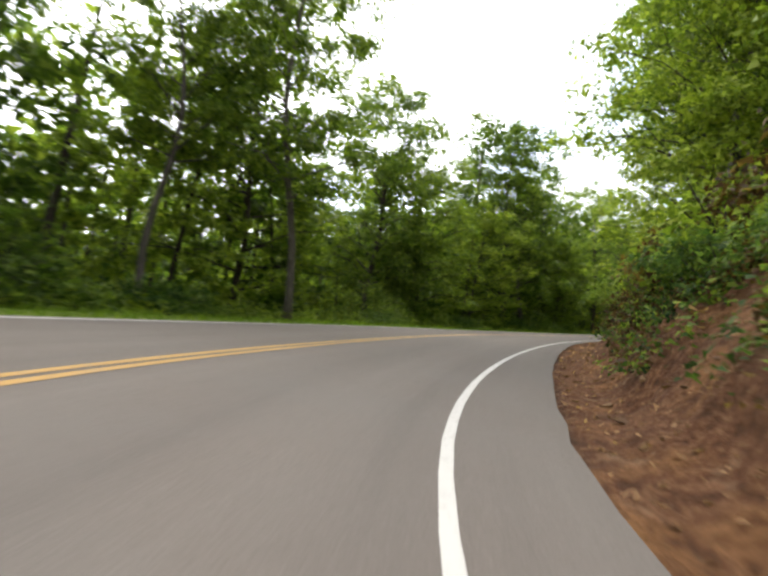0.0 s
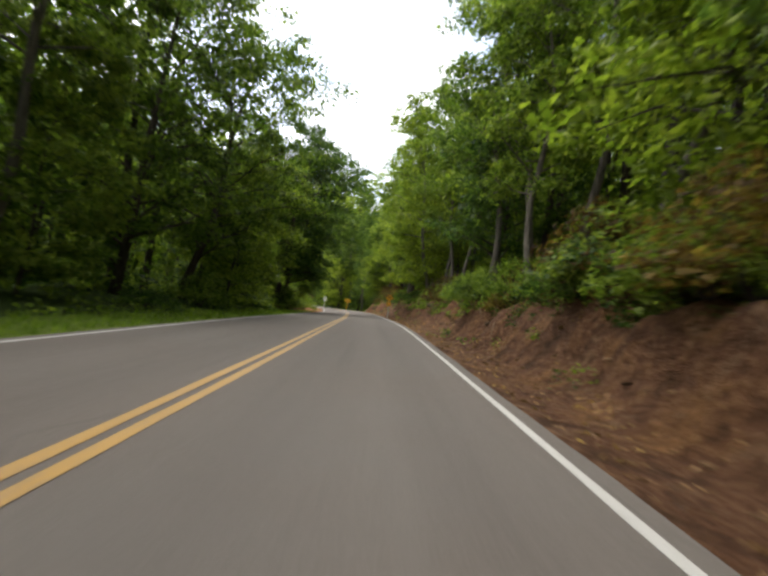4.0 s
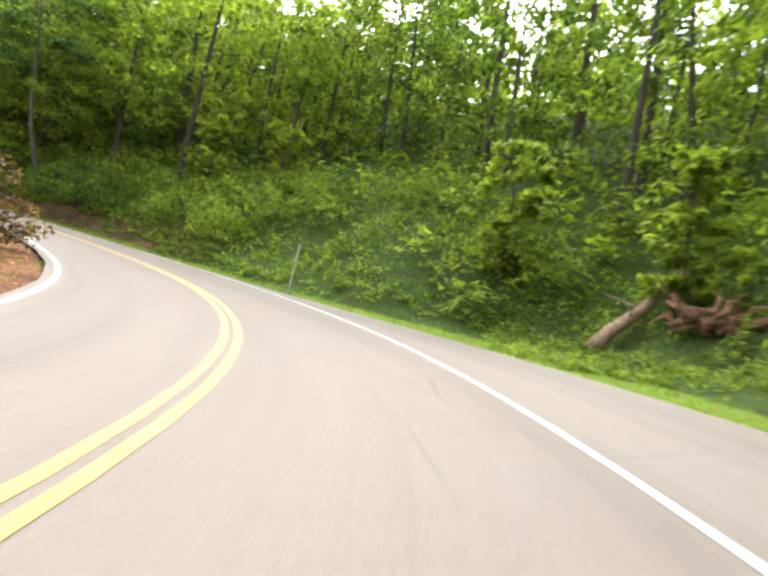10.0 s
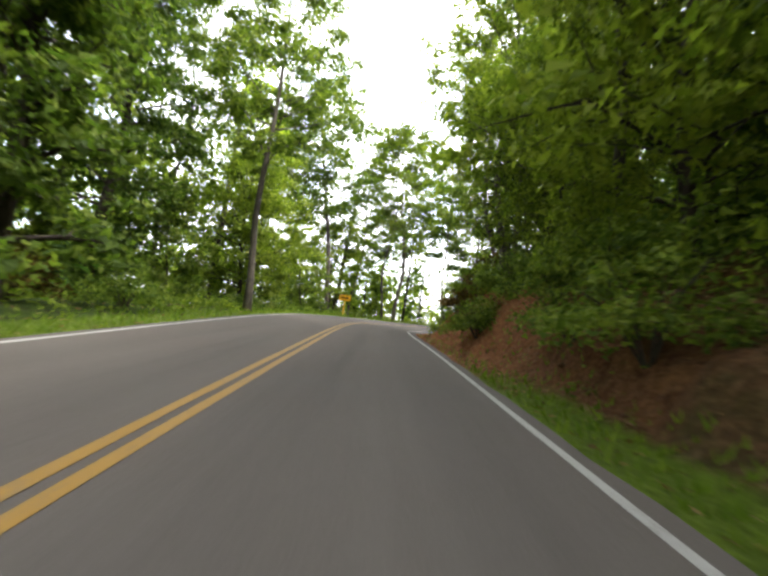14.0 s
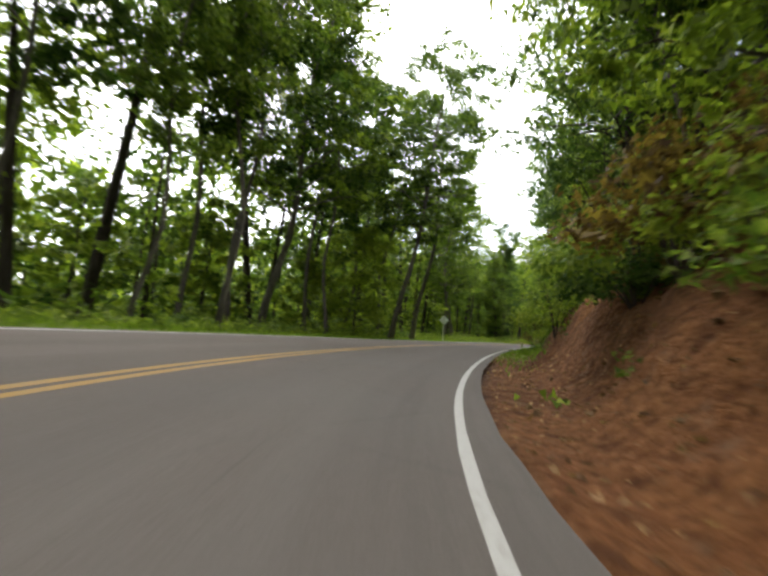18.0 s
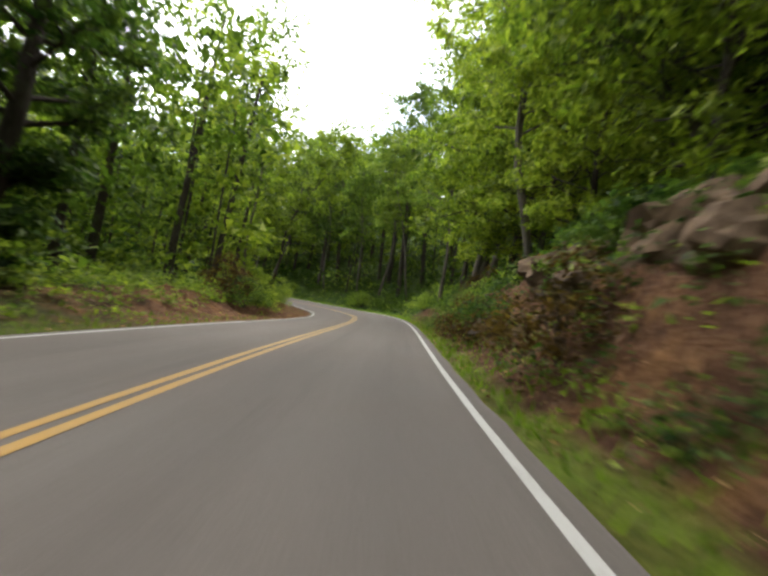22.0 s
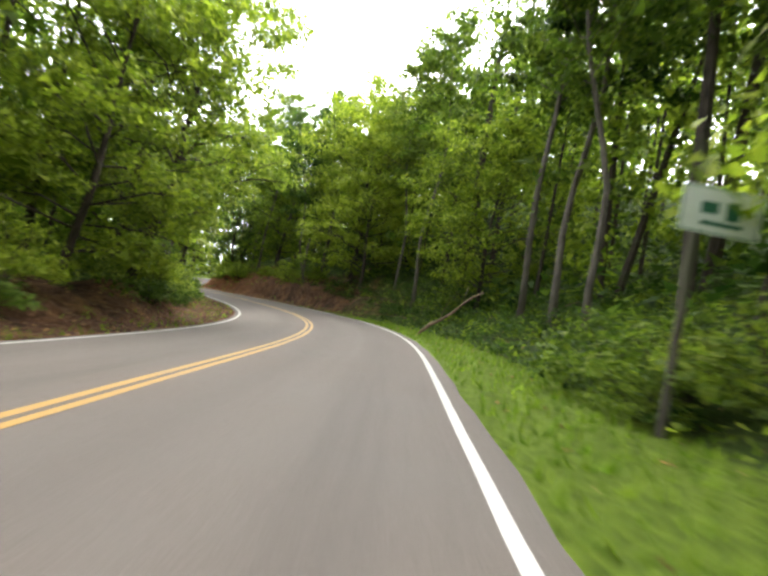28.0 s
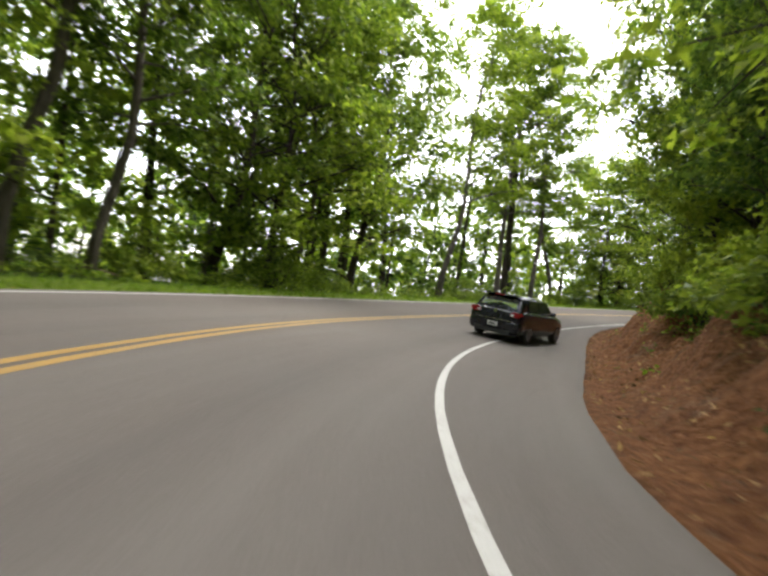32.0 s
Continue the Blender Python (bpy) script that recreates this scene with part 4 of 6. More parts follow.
# ---- the deeper woods: one joined mass of trees ----
def build_woods():
    trunks, crowns, pale = Shape(), Foliage(), Foliage()
    made = 0
    # trees that stand back behind the first rows
    for px, py, size, kind in BACK:
        gz = ground_height(px, py)
        tall = size * {"tall": 20, "thin": 19, "broad": 17, "lush": 14, "young": 8, "vine": 17}[kind]
        low = {"tall": 0.34, "thin": 0.42}.get(kind, 0.12)
        wide = 0.21 * tall if kind in ("tall", "thin") else 0.31 * tall
        lean = Vector((rng.gauss(0, 0.06), rng.gauss(0, 0.06), 1)) * tall
        trunks.tube([Vector((px, py, gz - 0.5)), Vector((px, py, gz)) + lean * 0.5, Vector((px, py, gz)) + lean * 0.93], [0.012 * tall, 0.008 * tall, 0.02], 6, close=False)
        target = pale if kind in ("lush", "young") or rng.random() < 0.25 else crowns
        for c in range(60):
            u = low + (1 - low) * rng.random()
            v = (u - low) / (1 - low)
            r = wide * math.sin(math.pi * (0.2 + 0.74 * v)) ** 0.7 * rng.uniform(0.2, 1.0)
            t = c * 2.4
            centre = Vector((px, py, gz)) + lean * u + Vector((r * math.cos(t), r * math.sin(t), 0))
            target.clump(centre, 0.068 * tall, 24, 0.26, 7)
    for _ in range(24000):
        i = rng.randrange(_n)
        d = rng.choice((-1, 1)) * (9.5 + abs(rng.gauss(0, 1)) * 23)
        x, y, z, h, bank = STATIONS[i]
        px, py = x + math.cos(h) * d, y + math.sin(h) * d
        if not clear_of_road(px, py, 6.0) or not free(px, py, 2.8):
            continue
        s, dd = nearest(px, py)
        open_side = dd < 0 and (255 < s < 345 or s > 560 or s < 50)
        if open_side and abs(dd) > (34 if 262 < s < 335 else 48):
            continue
        if dd < 0 and 140 < s < 255 and abs(dd) < 45:
            continue
        if dd > 0 and 176 < s < 222 and dd < 20:
            continue
        take(px, py)
        gz = ground_height(px, py)
        tall = rng.uniform(14, 21) * (0.9 if open_side else 1.0)
        trunks.tube([(px, py, gz - 0.5), (px + rng.gauss(0, 0.4), py + rng.gauss(0, 0.4), gz + tall * 0.8)], [rng.uniform(0.08, 0.17), 0.04], 5, close=False)
        far = abs(dd)
        count, size, n = (30, 0.38, 17) if far < 22 else (20, 0.6, 11) if far < 40 else (12, 0.9, 8)
        if dd > 0 and 165 < s < 260 and far < 60:
            count, size, n = 34, 0.46, 18
        target = pale if rng.random() < 0.35 else crowns
        for c in range(count):
            u = rng.uniform(0.04, 1.0) ** 0.85
            r = 4.2 * math.sin(math.pi * (0.24 + 0.68 * u)) ** 0.7 * rng.uniform(0.25, 1.0)
            t = rng.uniform(0, 6.28)
            centre = Vector((px + r * math.cos(t), py + r * math.sin(t), gz + tall * u))
            target.clump(centre, 1.7, n, size, n // 3)
        made += 1
        if made >= 2050:
            break
    # the far slopes
    for _ in range(6000):
        i = rng.randrange(_n)
        d = rng.choice((-1, 1)) * rng.uniform(44, 150)
        x, y, z, h, bank = STATIONS[i]
        px, py = x + math.cos(h) * d, y + math.sin(h) * d
        s, dd = nearest(px, py)
        if abs(dd) < 42 or not free(px, py, 5.5) or (dd < 0 and 140 < s < 255):
            continue
        take(px, py)
        gz = ground_height(px, py)
        tall = rng.uniform(12, 19)
        target = pale if rng.random() < 0.35 else crowns
        for c in range(11):
            u = rng.uniform(0.1, 1.0)
            r = 4.6 * math.sin(math.pi * (0.25 + 0.68 * u)) ** 0.7 * rng.uniform(0.3, 1.0)
            t = rng.uniform(0, 6.28)
            centre = Vector((px + r * math.cos(t), py + r * math.sin(t), gz + tall * u))
            target.clump(centre, 2.1, 8, 1.1, 2)
    woods = thing("woods", "dense green deciduous woodland covering the hillsides", "woodland", kind="stuff")
    part("trunks", trunks, BARK_DARK, woods)
    part("foliage", crowns, LEAF_MID, woods)
    part("foliage", pale, LEAF_LIGHT, woods)


build_woods()
for _group in KINDS.values():
    for _ob in _group:
        if _ob.name not in USED:
            for _c in list(_ob.children):
                bpy.data.objects.remove(_c)
            bpy.data.objects.remove(_ob)


# ---- bushes ----
def make_bush(label, foliage, tall, wide, count, size):
    ob = thing("bush", label, "bush", "roadside bushes")
    stems, leaves = Shape(), Foliage()
    for k in range(9):
        t = k * 2.4
        tip = Vector((math.cos(t) * wide * rng.uniform(0.3, 0.9), math.sin(t) * wide * rng.uniform(0.3, 0.9), tall * rng.uniform(0.5, 0.95)))
        stems.tube([(0, 0, -0.2), tip * 0.5 + Vector((0, 0, tall * 0.12)), tip], [0.025, 0.016, 0.006], 5, close=False)
    for k in range(count // 12):
        t, u = rng.uniform(0, 6.28), rng.random() ** 0.6
        r = wide * u
        c = Vector((r * math.cos(t), r * math.sin(t), tall * (1 - 0.75 * u * u) * rng.uniform(0.3, 1.0)))
        leaves.clump(c, 0.32 * wide, 24, size, 5)
    part("woody_base", stems, BARK_DARK, ob)
    part("foliage", leaves, foliage, ob)
    return ob


BUSHES = {
    "green": [make_bush("leafy green bush on the roadside slope", LEAF_MID, 1.7, 1.5, 960, 0.088) for _ in range(2)],
    "bright": [make_bush("bright yellow-green shrub on the roadside slope", LEAF_LIGHT, 1.9, 1.4, 900, 0.088)],
    "low": [make_bush("low dark green shrub on the roadside slope", LEAF_DARK, 0.9, 1.4, 700, 0.085)],
    "rust": [make_bush("browning autumn-tinged bush on the earth bank", LEAF_RUST, 1.9, 1.3, 900, 0.082)],
}

def beside_log(p, gap):
    """Whether a place is by the fallen log and the stump at the hairpin."""
    return any((p[0] - x) ** 2 + (p[1] - y) ** 2 < gap * gap for x, y in ((101.8, 168.9), (102.8, 169.5), (104.0, 170.4), (104.8, 168.0), (103.6, 167.8), (105.8, 168.2)))


def before_sign(p, gap=1.6):
    """Whether a place would hide one of the roadside signs."""
    s, d = nearest(p[0], p[1])
    for x, y in ((72.2, 99.6), (54.3, 178.8), (102.1, 147.2), (-22.2, 394.8)):
        s1, d1 = nearest(x, y)
        if -14 < s - s1 < 1.5 and abs(d - d1) < gap + 0.08 * max(0.0, s1 - s):
            return True
    return False


# station range; side; offsets past the verge; number; kinds; size
THICKETS = [
    (0, 60, -1, 0.4, 5, 16, ("green", "low", "green"), 1.2), (60, 140, -1, 0.4, 3.5, 12, ("green", "low", "bright"), 1.0), (118, 150, -1, 1.2, 6, 14, ("bright", "green", "green"), 1.5),
    (146, 172, -1, 2.4, 7, 9, ("bright", "green", "low"), 0.5), (200, 256, -1, 0.3, 2.6, 34, ("rust", "rust", "rust", "green"), 1.15), (4, 60, 1, 1.0, 2.6, 10, ("green", "rust", "low"), 0.8), (250, 420, -1, 0.6, 4, 13, ("green", "low", "bright"), 0.9), (420, 500, -1, 0.6, 3.2, 24, ("bright", "rust", "green"), 1.15), (505, 552, -1, 0.9, 2.4, 14, ("green", "bright", "low"), 1.0),
    (475, 555, -1, 0.8, 4, 8, ("green", "low"), 1.0), (555, 680, -1, 0.6, 4, 14, ("green", "bright", "low"), 1.1),
    (8, 20, 1, 1.6, 3.2, 5, ("rust", "bright", "rust"), 1.2), (20, 165, 1, 1.4, 4.2, 44, ("green", "low", "rust", "bright"), 0.95), (165, 182, 1, 1.2, 5, 9, ("low", "green"), 1.0),
    (180, 226, 1, 1.6, 9, 46, ("green", "bright", "green"), 1.6), (222, 262, 1, 0.9, 4, 14, ("green", "bright"), 1.1), (262, 330, 1, 1.9, 4.2, 18, ("rust", "bright", "green"), 0.95),
    (266, 322, 1, 1.4, 2.4, 30, ("green", "bright", "low", "rust"), 1.05), (226, 264, 1, 0.5, 2.2, 20, ("green", "low", "bright"), 0.85), (325, 350, 1, 0.6, 2.4, 14, ("bright", "rust", "green"), 1.0), (345, 432, 1, 0.3, 2.4, 44, ("low", "green", "low", "rust"), 0.8), (40, 165, 1, 1.5, 2.5, 40, ("green", "low", "low", "rust"), 1.0), (566, 616, 1, 1.6, 2.6, 22, ("green", "bright", "bright"), 1.0), (350, 430, 1, 0.7, 4, 20, ("low", "green", "low"), 0.95), (430, 550, 1, 0.5, 5, 22, ("low", "green", "green"), 1.0),
    (550, 650, 1, 1.8, 4.2, 30, ("bright", "green", "bright"), 1.0)]
FAR_BUSHES = []
for s0, s1, side, near, far, count, kinds, size in THICKETS:
    for _ in range(count):
        s, past = rng.uniform(s0, s1), rng.uniform(near, far)
        verge = table(RIGHT if side > 0 else LEFT, s)[0]
        d = side * (past + verge + (EDGE_R + apron(s) if side > 0 else EDGE_L))
        p = at(s, d)
        kind, scale = rng.choice(kinds), size * rng.uniform(0.7, 1.25)
        if not clear_of_road(p.x, p.y, 0.9) or beside_log(p, 2.4) or (side > 0 and before_sign(p)):
            continue
        if past > 2.6:
            FAR_BUSHES.append((p, kind, scale))
        else:
            set_copy(rng.choice(BUSHES[kind]), pitched(p, scale))


# ---- low growth, grass and litter ----
def scatter():
    grass, twigs, clods = (Shape() for _ in range(3))
    # shade gathers growth in darker leaves, largely standing in for shaded foliage
    low, pale, litter, shade, rust = (Foliage() for _ in range(5))
    for _ in range(13000):
        s, side = rng.uniform(0, LENGTH), rng.choice((-1, 1))
        verge, up, run, hill, bare, clay, turf = table(RIGHT if side > 0 else LEFT, s)
        past = rng.uniform(0.0, 1.0) ** 1.2 * 18
        if bare > 0.6 and past < run + 0.2 and rng.random() < 0.86:
            continue
        d = side * (past + verge + 0.1 + (EDGE_R + apron(s) if side > 0 else EDGE_L))
        p = at(s, d)
        if not clear_of_road(p.x, p.y, 0.7) or beside_log(p, 0.7):
            continue
        tall = rng.uniform(0.15, 0.9) * min(1.0, 0.35 + past * 0.6)
        for w in range(15):
            o = Vector((rng.gauss(0, 0.3), rng.gauss(0, 0.3), rng.uniform(0, tall)))
            leaf(pale if rng.random() < 0.3 else low, p + o, rng.uniform(0.09, 0.17) * (1.0 if past < 6 else 1.7), Vector((0, 0, 0)))
    # bushes that stand back from the road
    for p, kind, scale in FAR_BUSHES:
        tall, wide = (0.9 if kind == "low" else 1.8) * scale, 1.4 * scale
        target = {"green": low, "bright": pale, "low": shade, "rust": rust}[kind]
        for k in range(46):
            t, u = rng.uniform(0, 6.28), rng.random() ** 0.6
            c = p + Vector((wide * u * math.cos(t), wide * u * math.sin(t), tall * (1 - 0.75 * u * u) * rng.uniform(0.3, 1.0)))
            target.clump(c, 0.36 * wide, 16, 0.125, 3)
    # lusher cover on the grown-over slopes: stretch, side, reach, number
    for s0, s1, side, reach, count in ((166, 245, 1, 11.0, 5200), (335, 430, 1, 7.0, 2600), (430, 552, 1, 8.0, 4600), (0, 60, -1, 6.0, 1200), (345, 420, -1, 5.0, 1200), (20, 165, 1, 6.0, 1500), (555, 690, -1, 6.0, 1500), (255, 345, -1, 6.0, 1500)):
        for _ in range(count):
            s = rng.uniform(s0, s1)
            verge, up, run, hill, bare, clay, turf = table(RIGHT if side > 0 else LEFT, s)
            past = rng.uniform(0.2 if bare < 0.5 else run * 0.45, reach + (0 if bare < 0.5 else run * 0.5))
            p = at(s, side * (past + verge + (EDGE_R + apron(s) if side > 0 else EDGE_L)))
            if not clear_of_road(p.x, p.y, 0.9) or beside_log(p, 0.7):
                continue
            tall, wide = rng.uniform(0.25, 1.1) * min(1.0, 0.3 + past * 0.35), rng.uniform(0.25, 0.5)
            # right slopes past 330 m: most cover coloured darker, as if in deep shade
            target = shade if s0 > 330 and side > 0 and rng.random() < 0.8 else pale if rng.random() < 0.35 else low
            for w in range(20):
                t, u = rng.uniform(0, 6.28), rng.random() ** 0.6
                o = Vector((wide * u * math.cos(t), wide * u * math.sin(t), tall * (1.05 - 0.6 * u * u) * rng.uniform(0.55, 1.0)))
                leaf(target, p + o, rng.uniform(0.08, 0.17), o * 0.8)
    # tufts that cling to the bare banks and hang from their tops
    for _ in range(2400):
        s, side = rng.uniform(0, LENGTH), rng.choice((-1, 1, 1, 1))
        verge, up, run, hill, bare, clay, turf = table(RIGHT if side > 0 else LEFT, s)
        if bare < 0.6:
            continue
        top = rng.random() < 0.6
        past = rng.uniform(run * 0.65, run + 0.9) if top else rng.uniform(0.2, run)
        p = at(s, side * (past + verge + (EDGE_R + apron(s) if side > 0 else EDGE_L)))
        if not clear_of_road(p.x, p.y, 0.9):
            continue
        i = min(int(s / STEP), _n)
        down = Vector((math.cos(STATIONS[i][3]), math.sin(STATIONS[i][3]), 0)) * -side
        wide = rng.uniform(0.15, 0.4) * (1.4 if top else 0.7)
        target = rng.choice((low, low, pale, litter, shade))
        for w in range(44 if top else 26):
            u = rng.random()
            o = Vector((rng.gauss(0, wide * 0.6), rng.gauss(0, wide * 0.6), rng.uniform(0.02, 0.35))) + down * u * (0.35 if top else 0.05) - Vector((0, 0, 0.4 * u * u if top else 0))
            leaf(target, p + o, rng.uniform(0.045, 0.1), down * 0.5)
    # growth that covers the upper faces of the banks in patches: stretch, lowest and highest part of the rise, number
    for s0, s1, u0, u1, count, kinds in ((0, 40, 0.3, 1.3, 1100, (low, rust, shade, rust)), (40, 165, 0.4, 1.3, 1500, (shade, low, shade, rust, low)), (262, 330, 0.55, 1.35, 800, (pale, low, low, rust)), (335, 432, 0.12, 1.3, 1500, (shade, low, shade)), (552, 640, 0.5, 1.3, 900, (low, pale, low, rust, pale))):
        for _ in range(count):
            s, kind = rng.uniform(s0, s1), rng.choice(kinds)
            verge, up, run, hill, bare, clay, turf = table(RIGHT, s)
            u = rng.uniform(u0, u1)
            p = at(s, EDGE_R + apron(s) + max(0.5, verge - 0.75 * apron(s)) + u * run)
            if not clear_of_road(p.x, p.y, 0.9) or before_sign(p, 0.9) or wobble(p.x, p.y, 2.2, 31.0) < (-0.15 if s < 40 or 335 < s < 432 else 0.3 - 0.55 * u):
                continue
            wide = rng.uniform(0.3, 0.6) if s < 40 or 335 < s < 432 else rng.uniform(0.2, 0.45)
            kind.clump(p + Vector((0, 0, 0.12)), wide, int(90 * wide), 0.075, int(16 * wide), 0.6, 0.8)
    # short weeds round the fallen log and the stump
    for _ in range(520):
        p = Vector((rng.uniform(98.5, 110.0), rng.uniform(164.5, 172.0), 0))
        s, d = nearest(p.x, p.y)
        if d < EDGE_R + apron(s) + 0.9 or (p - Vector((105.0, 168.4, 0))).length < 1.0:
            continue
        p.z = ground_height(p.x, p.y) + 0.08
        rng.choice((low, pale, low)).clump(p, rng.uniform(0.18, 0.36), 26, 0.085, 5, 0.6, 0.75)
    # taller shrubs filling the woods behind: stretch, side, from, to, number
    for s0, s1, side, near, far, count in ((166, 250, 1, 6, 40, 900), (0, 166, 1, 6, 20, 520), (250, 430, 1, 6, 20, 560), (430, 560, 1, 6, 24, 560), (0, 140, -1, 5, 20, 460), (345, 560, -1, 5, 20, 600), (256, 345, -1, 5, 24, 420), (560, 700, -1, 5, 24, 560)):
        for _ in range(count):
            s = rng.uniform(s0, s1)
            p = at(s, side * (rng.uniform(near, far) + 3.6))
            if not clear_of_road(p.x, p.y, 4.0) or beside_log(p, 2.8):
                continue
            tall, wide = rng.uniform(1.2, 3.4), rng.uniform(0.8, 1.5)
            # past 335 m on the right, the darker leaf colour stands for shade
            target = shade if s > 335 and side > 0 and rng.random() < 0.6 else rng.choice((low, low, pale, pale if 170 < s < 235 and side > 0 else shade))
            for w in range(34):
                t, u = rng.uniform(0, 6.28), rng.random() ** 0.6
                o = Vector((wide * u * math.cos(t), wide * u * math.sin(t), tall * (1.0 - 0.5 * u * u) * rng.uniform(0.1, 1.0)))
                leaf(target, p + o, rng.uniform(0.28, 0.5), o.normalized() * 0.5)
    for _ in range(110000):
        s, side = rng.uniform(0, LENGTH), rng.choice((-1, 1))
        verge, up, run, hill, bare, clay, turf = table(RIGHT if side > 0 else LEFT, s)
        if rng.random() > turf * 1.1 or (side > 0 and apron(s) > 1.2 and rng.random() < 0.5):
            continue
        d = side * (rng.uniform(0.05, verge + 0.7) + (EDGE_R + apron(s) if side > 0 else EDGE_L))
        p = at(s, d)
        t, l = rng.uniform(0, 6.28), rng.uniform(0.06, 0.2)
        a = Vector((math.cos(t), math.sin(t), 0)) * rng.uniform(0.012, 0.03)
        tip = Vector((rng.gauss(0, 0.4) * l, rng.gauss(0, 0.4) * l, l))
        grass.face(p - a, p + a, p + tip)
    for _ in range(150000):
        s, side = rng.uniform(0, LENGTH), rng.choice((-1, 1, 1))
        verge, up, run, hill, bare, clay, turf = table(RIGHT if side > 0 else LEFT, s)
        if rng.random() > bare:
            continue
        past = rng.uniform(0.1, verge + run + 2.5)
        if up > 1.2 and clay < 0.4 and 0.25 < (past - verge) / run < 0.75 and rng.random() < 0.75:
            continue
        d = side * (past + (EDGE_R + apron(s) if side > 0 else EDGE_L))
        leaf(litter, at(s, d, 0.02), rng.uniform(0.035, 0.1), Vector((0, 0, 0)), 1.2)
    for _ in range(15000):
        s, side = rng.uniform(0, LENGTH), rng.choice((-1, 1, 1))
        verge, up, run, hill, bare, clay, turf = table(RIGHT if side > 0 else LEFT, s)
        if rng.random() > bare:
            continue
        size = 0.015 + 0.075 * rng.random() ** 5
        lift = verge if turf > 0.3 else 0.45
        p = at(s, side * (rng.uniform(lift, verge * 0.9 + run + 0.8) + (EDGE_R + apron(s) if side > 0 else EDGE_L)), size * 0.2)
        n = len(clods.v)
        for ax in ((1, 0, 0), (0, 1, 0), (-1, 0, 0), (0, -1, 0), (0, 0, 0.7), (0, 0, -0.7)):
            clods.v.append(tuple(p + (Vector(ax) + Vector((rng.gauss(0, 0.28), rng.gauss(0, 0.28), rng.gauss(0, 0.2)))) * size))
        clods.f.extend((n + a, n + b, n + c) for a, b, c in ((0, 1, 4), (1, 2, 4), (2, 3, 4), (3, 0, 4), (1, 0, 5), (2, 1, 5), (3, 2, 5), (0, 3, 5)))
    for _ in range(260):
        s, side = rng.uniform(0, LENGTH), rng.choice((-1, 1, 1))
        verge, up, run, hill, bare, clay, turf = table(RIGHT if side > 0 else LEFT, s)
        d = side * (rng.uniform(0.8, 6) + verge + (EDGE_R + apron(s) if side > 0 else EDGE_L))
        p = at(s, d, 0.05)
        q = at(s + rng.gauss(0, 0.8), d + rng.gauss(0, 0.7), 0.1 + rng.random() * 0.25)
        twigs.tube([p, p.lerp(q, 0.5) + Vector((0, 0, 0.06)), q], [0.022, 0.018, 0.008], 5)
    for name, sh, mat, label, category in (
            ("undergrowth", low, LEAF_MID, "low green undergrowth under the roadside trees", "undergrowth"), ("ferns", shade, LEAF_DARK, "dark green ferns and seedlings on the shaded slope", "ferns"), ("brush", rust, LEAF_RUST, "browning brush on the earth banks", "brush"), ("weeds", pale, LEAF_LIGHT, "yellow-green weeds under the roadside trees", "weeds"),
            ("grass", grass, GRASS, "mown green grass along the asphalt edge", "grass"), ("leaf_litter", litter, LITTER, "dry brown leaves scattered over bare earth", "leaf litter"),
            ("stones", clods, CLOD, "small stones and clods of earth strewn over the banks", "stones"), ("twigs", twigs, DEAD_WOOD, "pale broken twigs lying on the banks", "twigs")):
        tagged(new(name, sh.mesh(name, mat)), label, category, kind="stuff")


scatter()


# ---- rocks ----
def rock_mesh(seed):
    bm = bmesh.new()
    bmesh.ops.create_icosphere(bm, subdivisions=3, radius=1.0)
    for v in bm.verts:
        n = v.co.normalized()
        k = 1 + 0.45 * noise.noise(n * 1.3 + Vector((seed, 0, 0))) + 0.3 * abs(noise.noise(n * 2.6 + Vector((0, seed, 0)))) + 0.14 * noise.noise(n * 6 + Vector((0, 0, seed)))
        step = round(n.z * 3 + noise.noise(n * 2)) / 3
        v.co = Vector((n.x * k, n.y * k * 0.8, (0.5 * n.z + 0.5 * step) * k * 0.6))
    me = bpy.data.meshes.new("rock")
    bm.to_mesh(me)
    bm.free()
    me.materials.append(ROCK)
    return me


ROCKS = [rock_mesh(k * 3.7) for k in range(4)]
for s0, s1, count, low, high, big in ((30, 70, 16, 0.7, 2.0, 0.3), (40, 128, 22, 0.6, 2.0, 0.24), (130, 162, 34, 0.5, 2.2, 0.34), (270, 310, 5, 1.2, 2.4, 0.13), (399.5, 407, 12, 1.7, 3.4, 0.85), (560, 600, 4, 0.5, 2.5, 0.25)):
    for _ in range(count):
        s = rng.uniform(s0, s1)
        k = big * rng.uniform(0.4, 1.2)
        p = at(s, EDGE_R + apron(s) + table(RIGHT, s)[0] + rng.uniform(low, high), -0.3 * k)
        ob = tagged(new("rock", rng.choice(ROCKS)), "weathered brown rock bedded in the earth bank", "rock", "rocks in the banks")
        ob.matrix_basis = Matrix.Translation(p) @ Euler((rng.uniform(-0.4, 0.4), rng.uniform(-0.4, 0.4), rng.uniform(0, 6))).to_matrix().to_4x4() @ Matrix.Scale(k, 4)


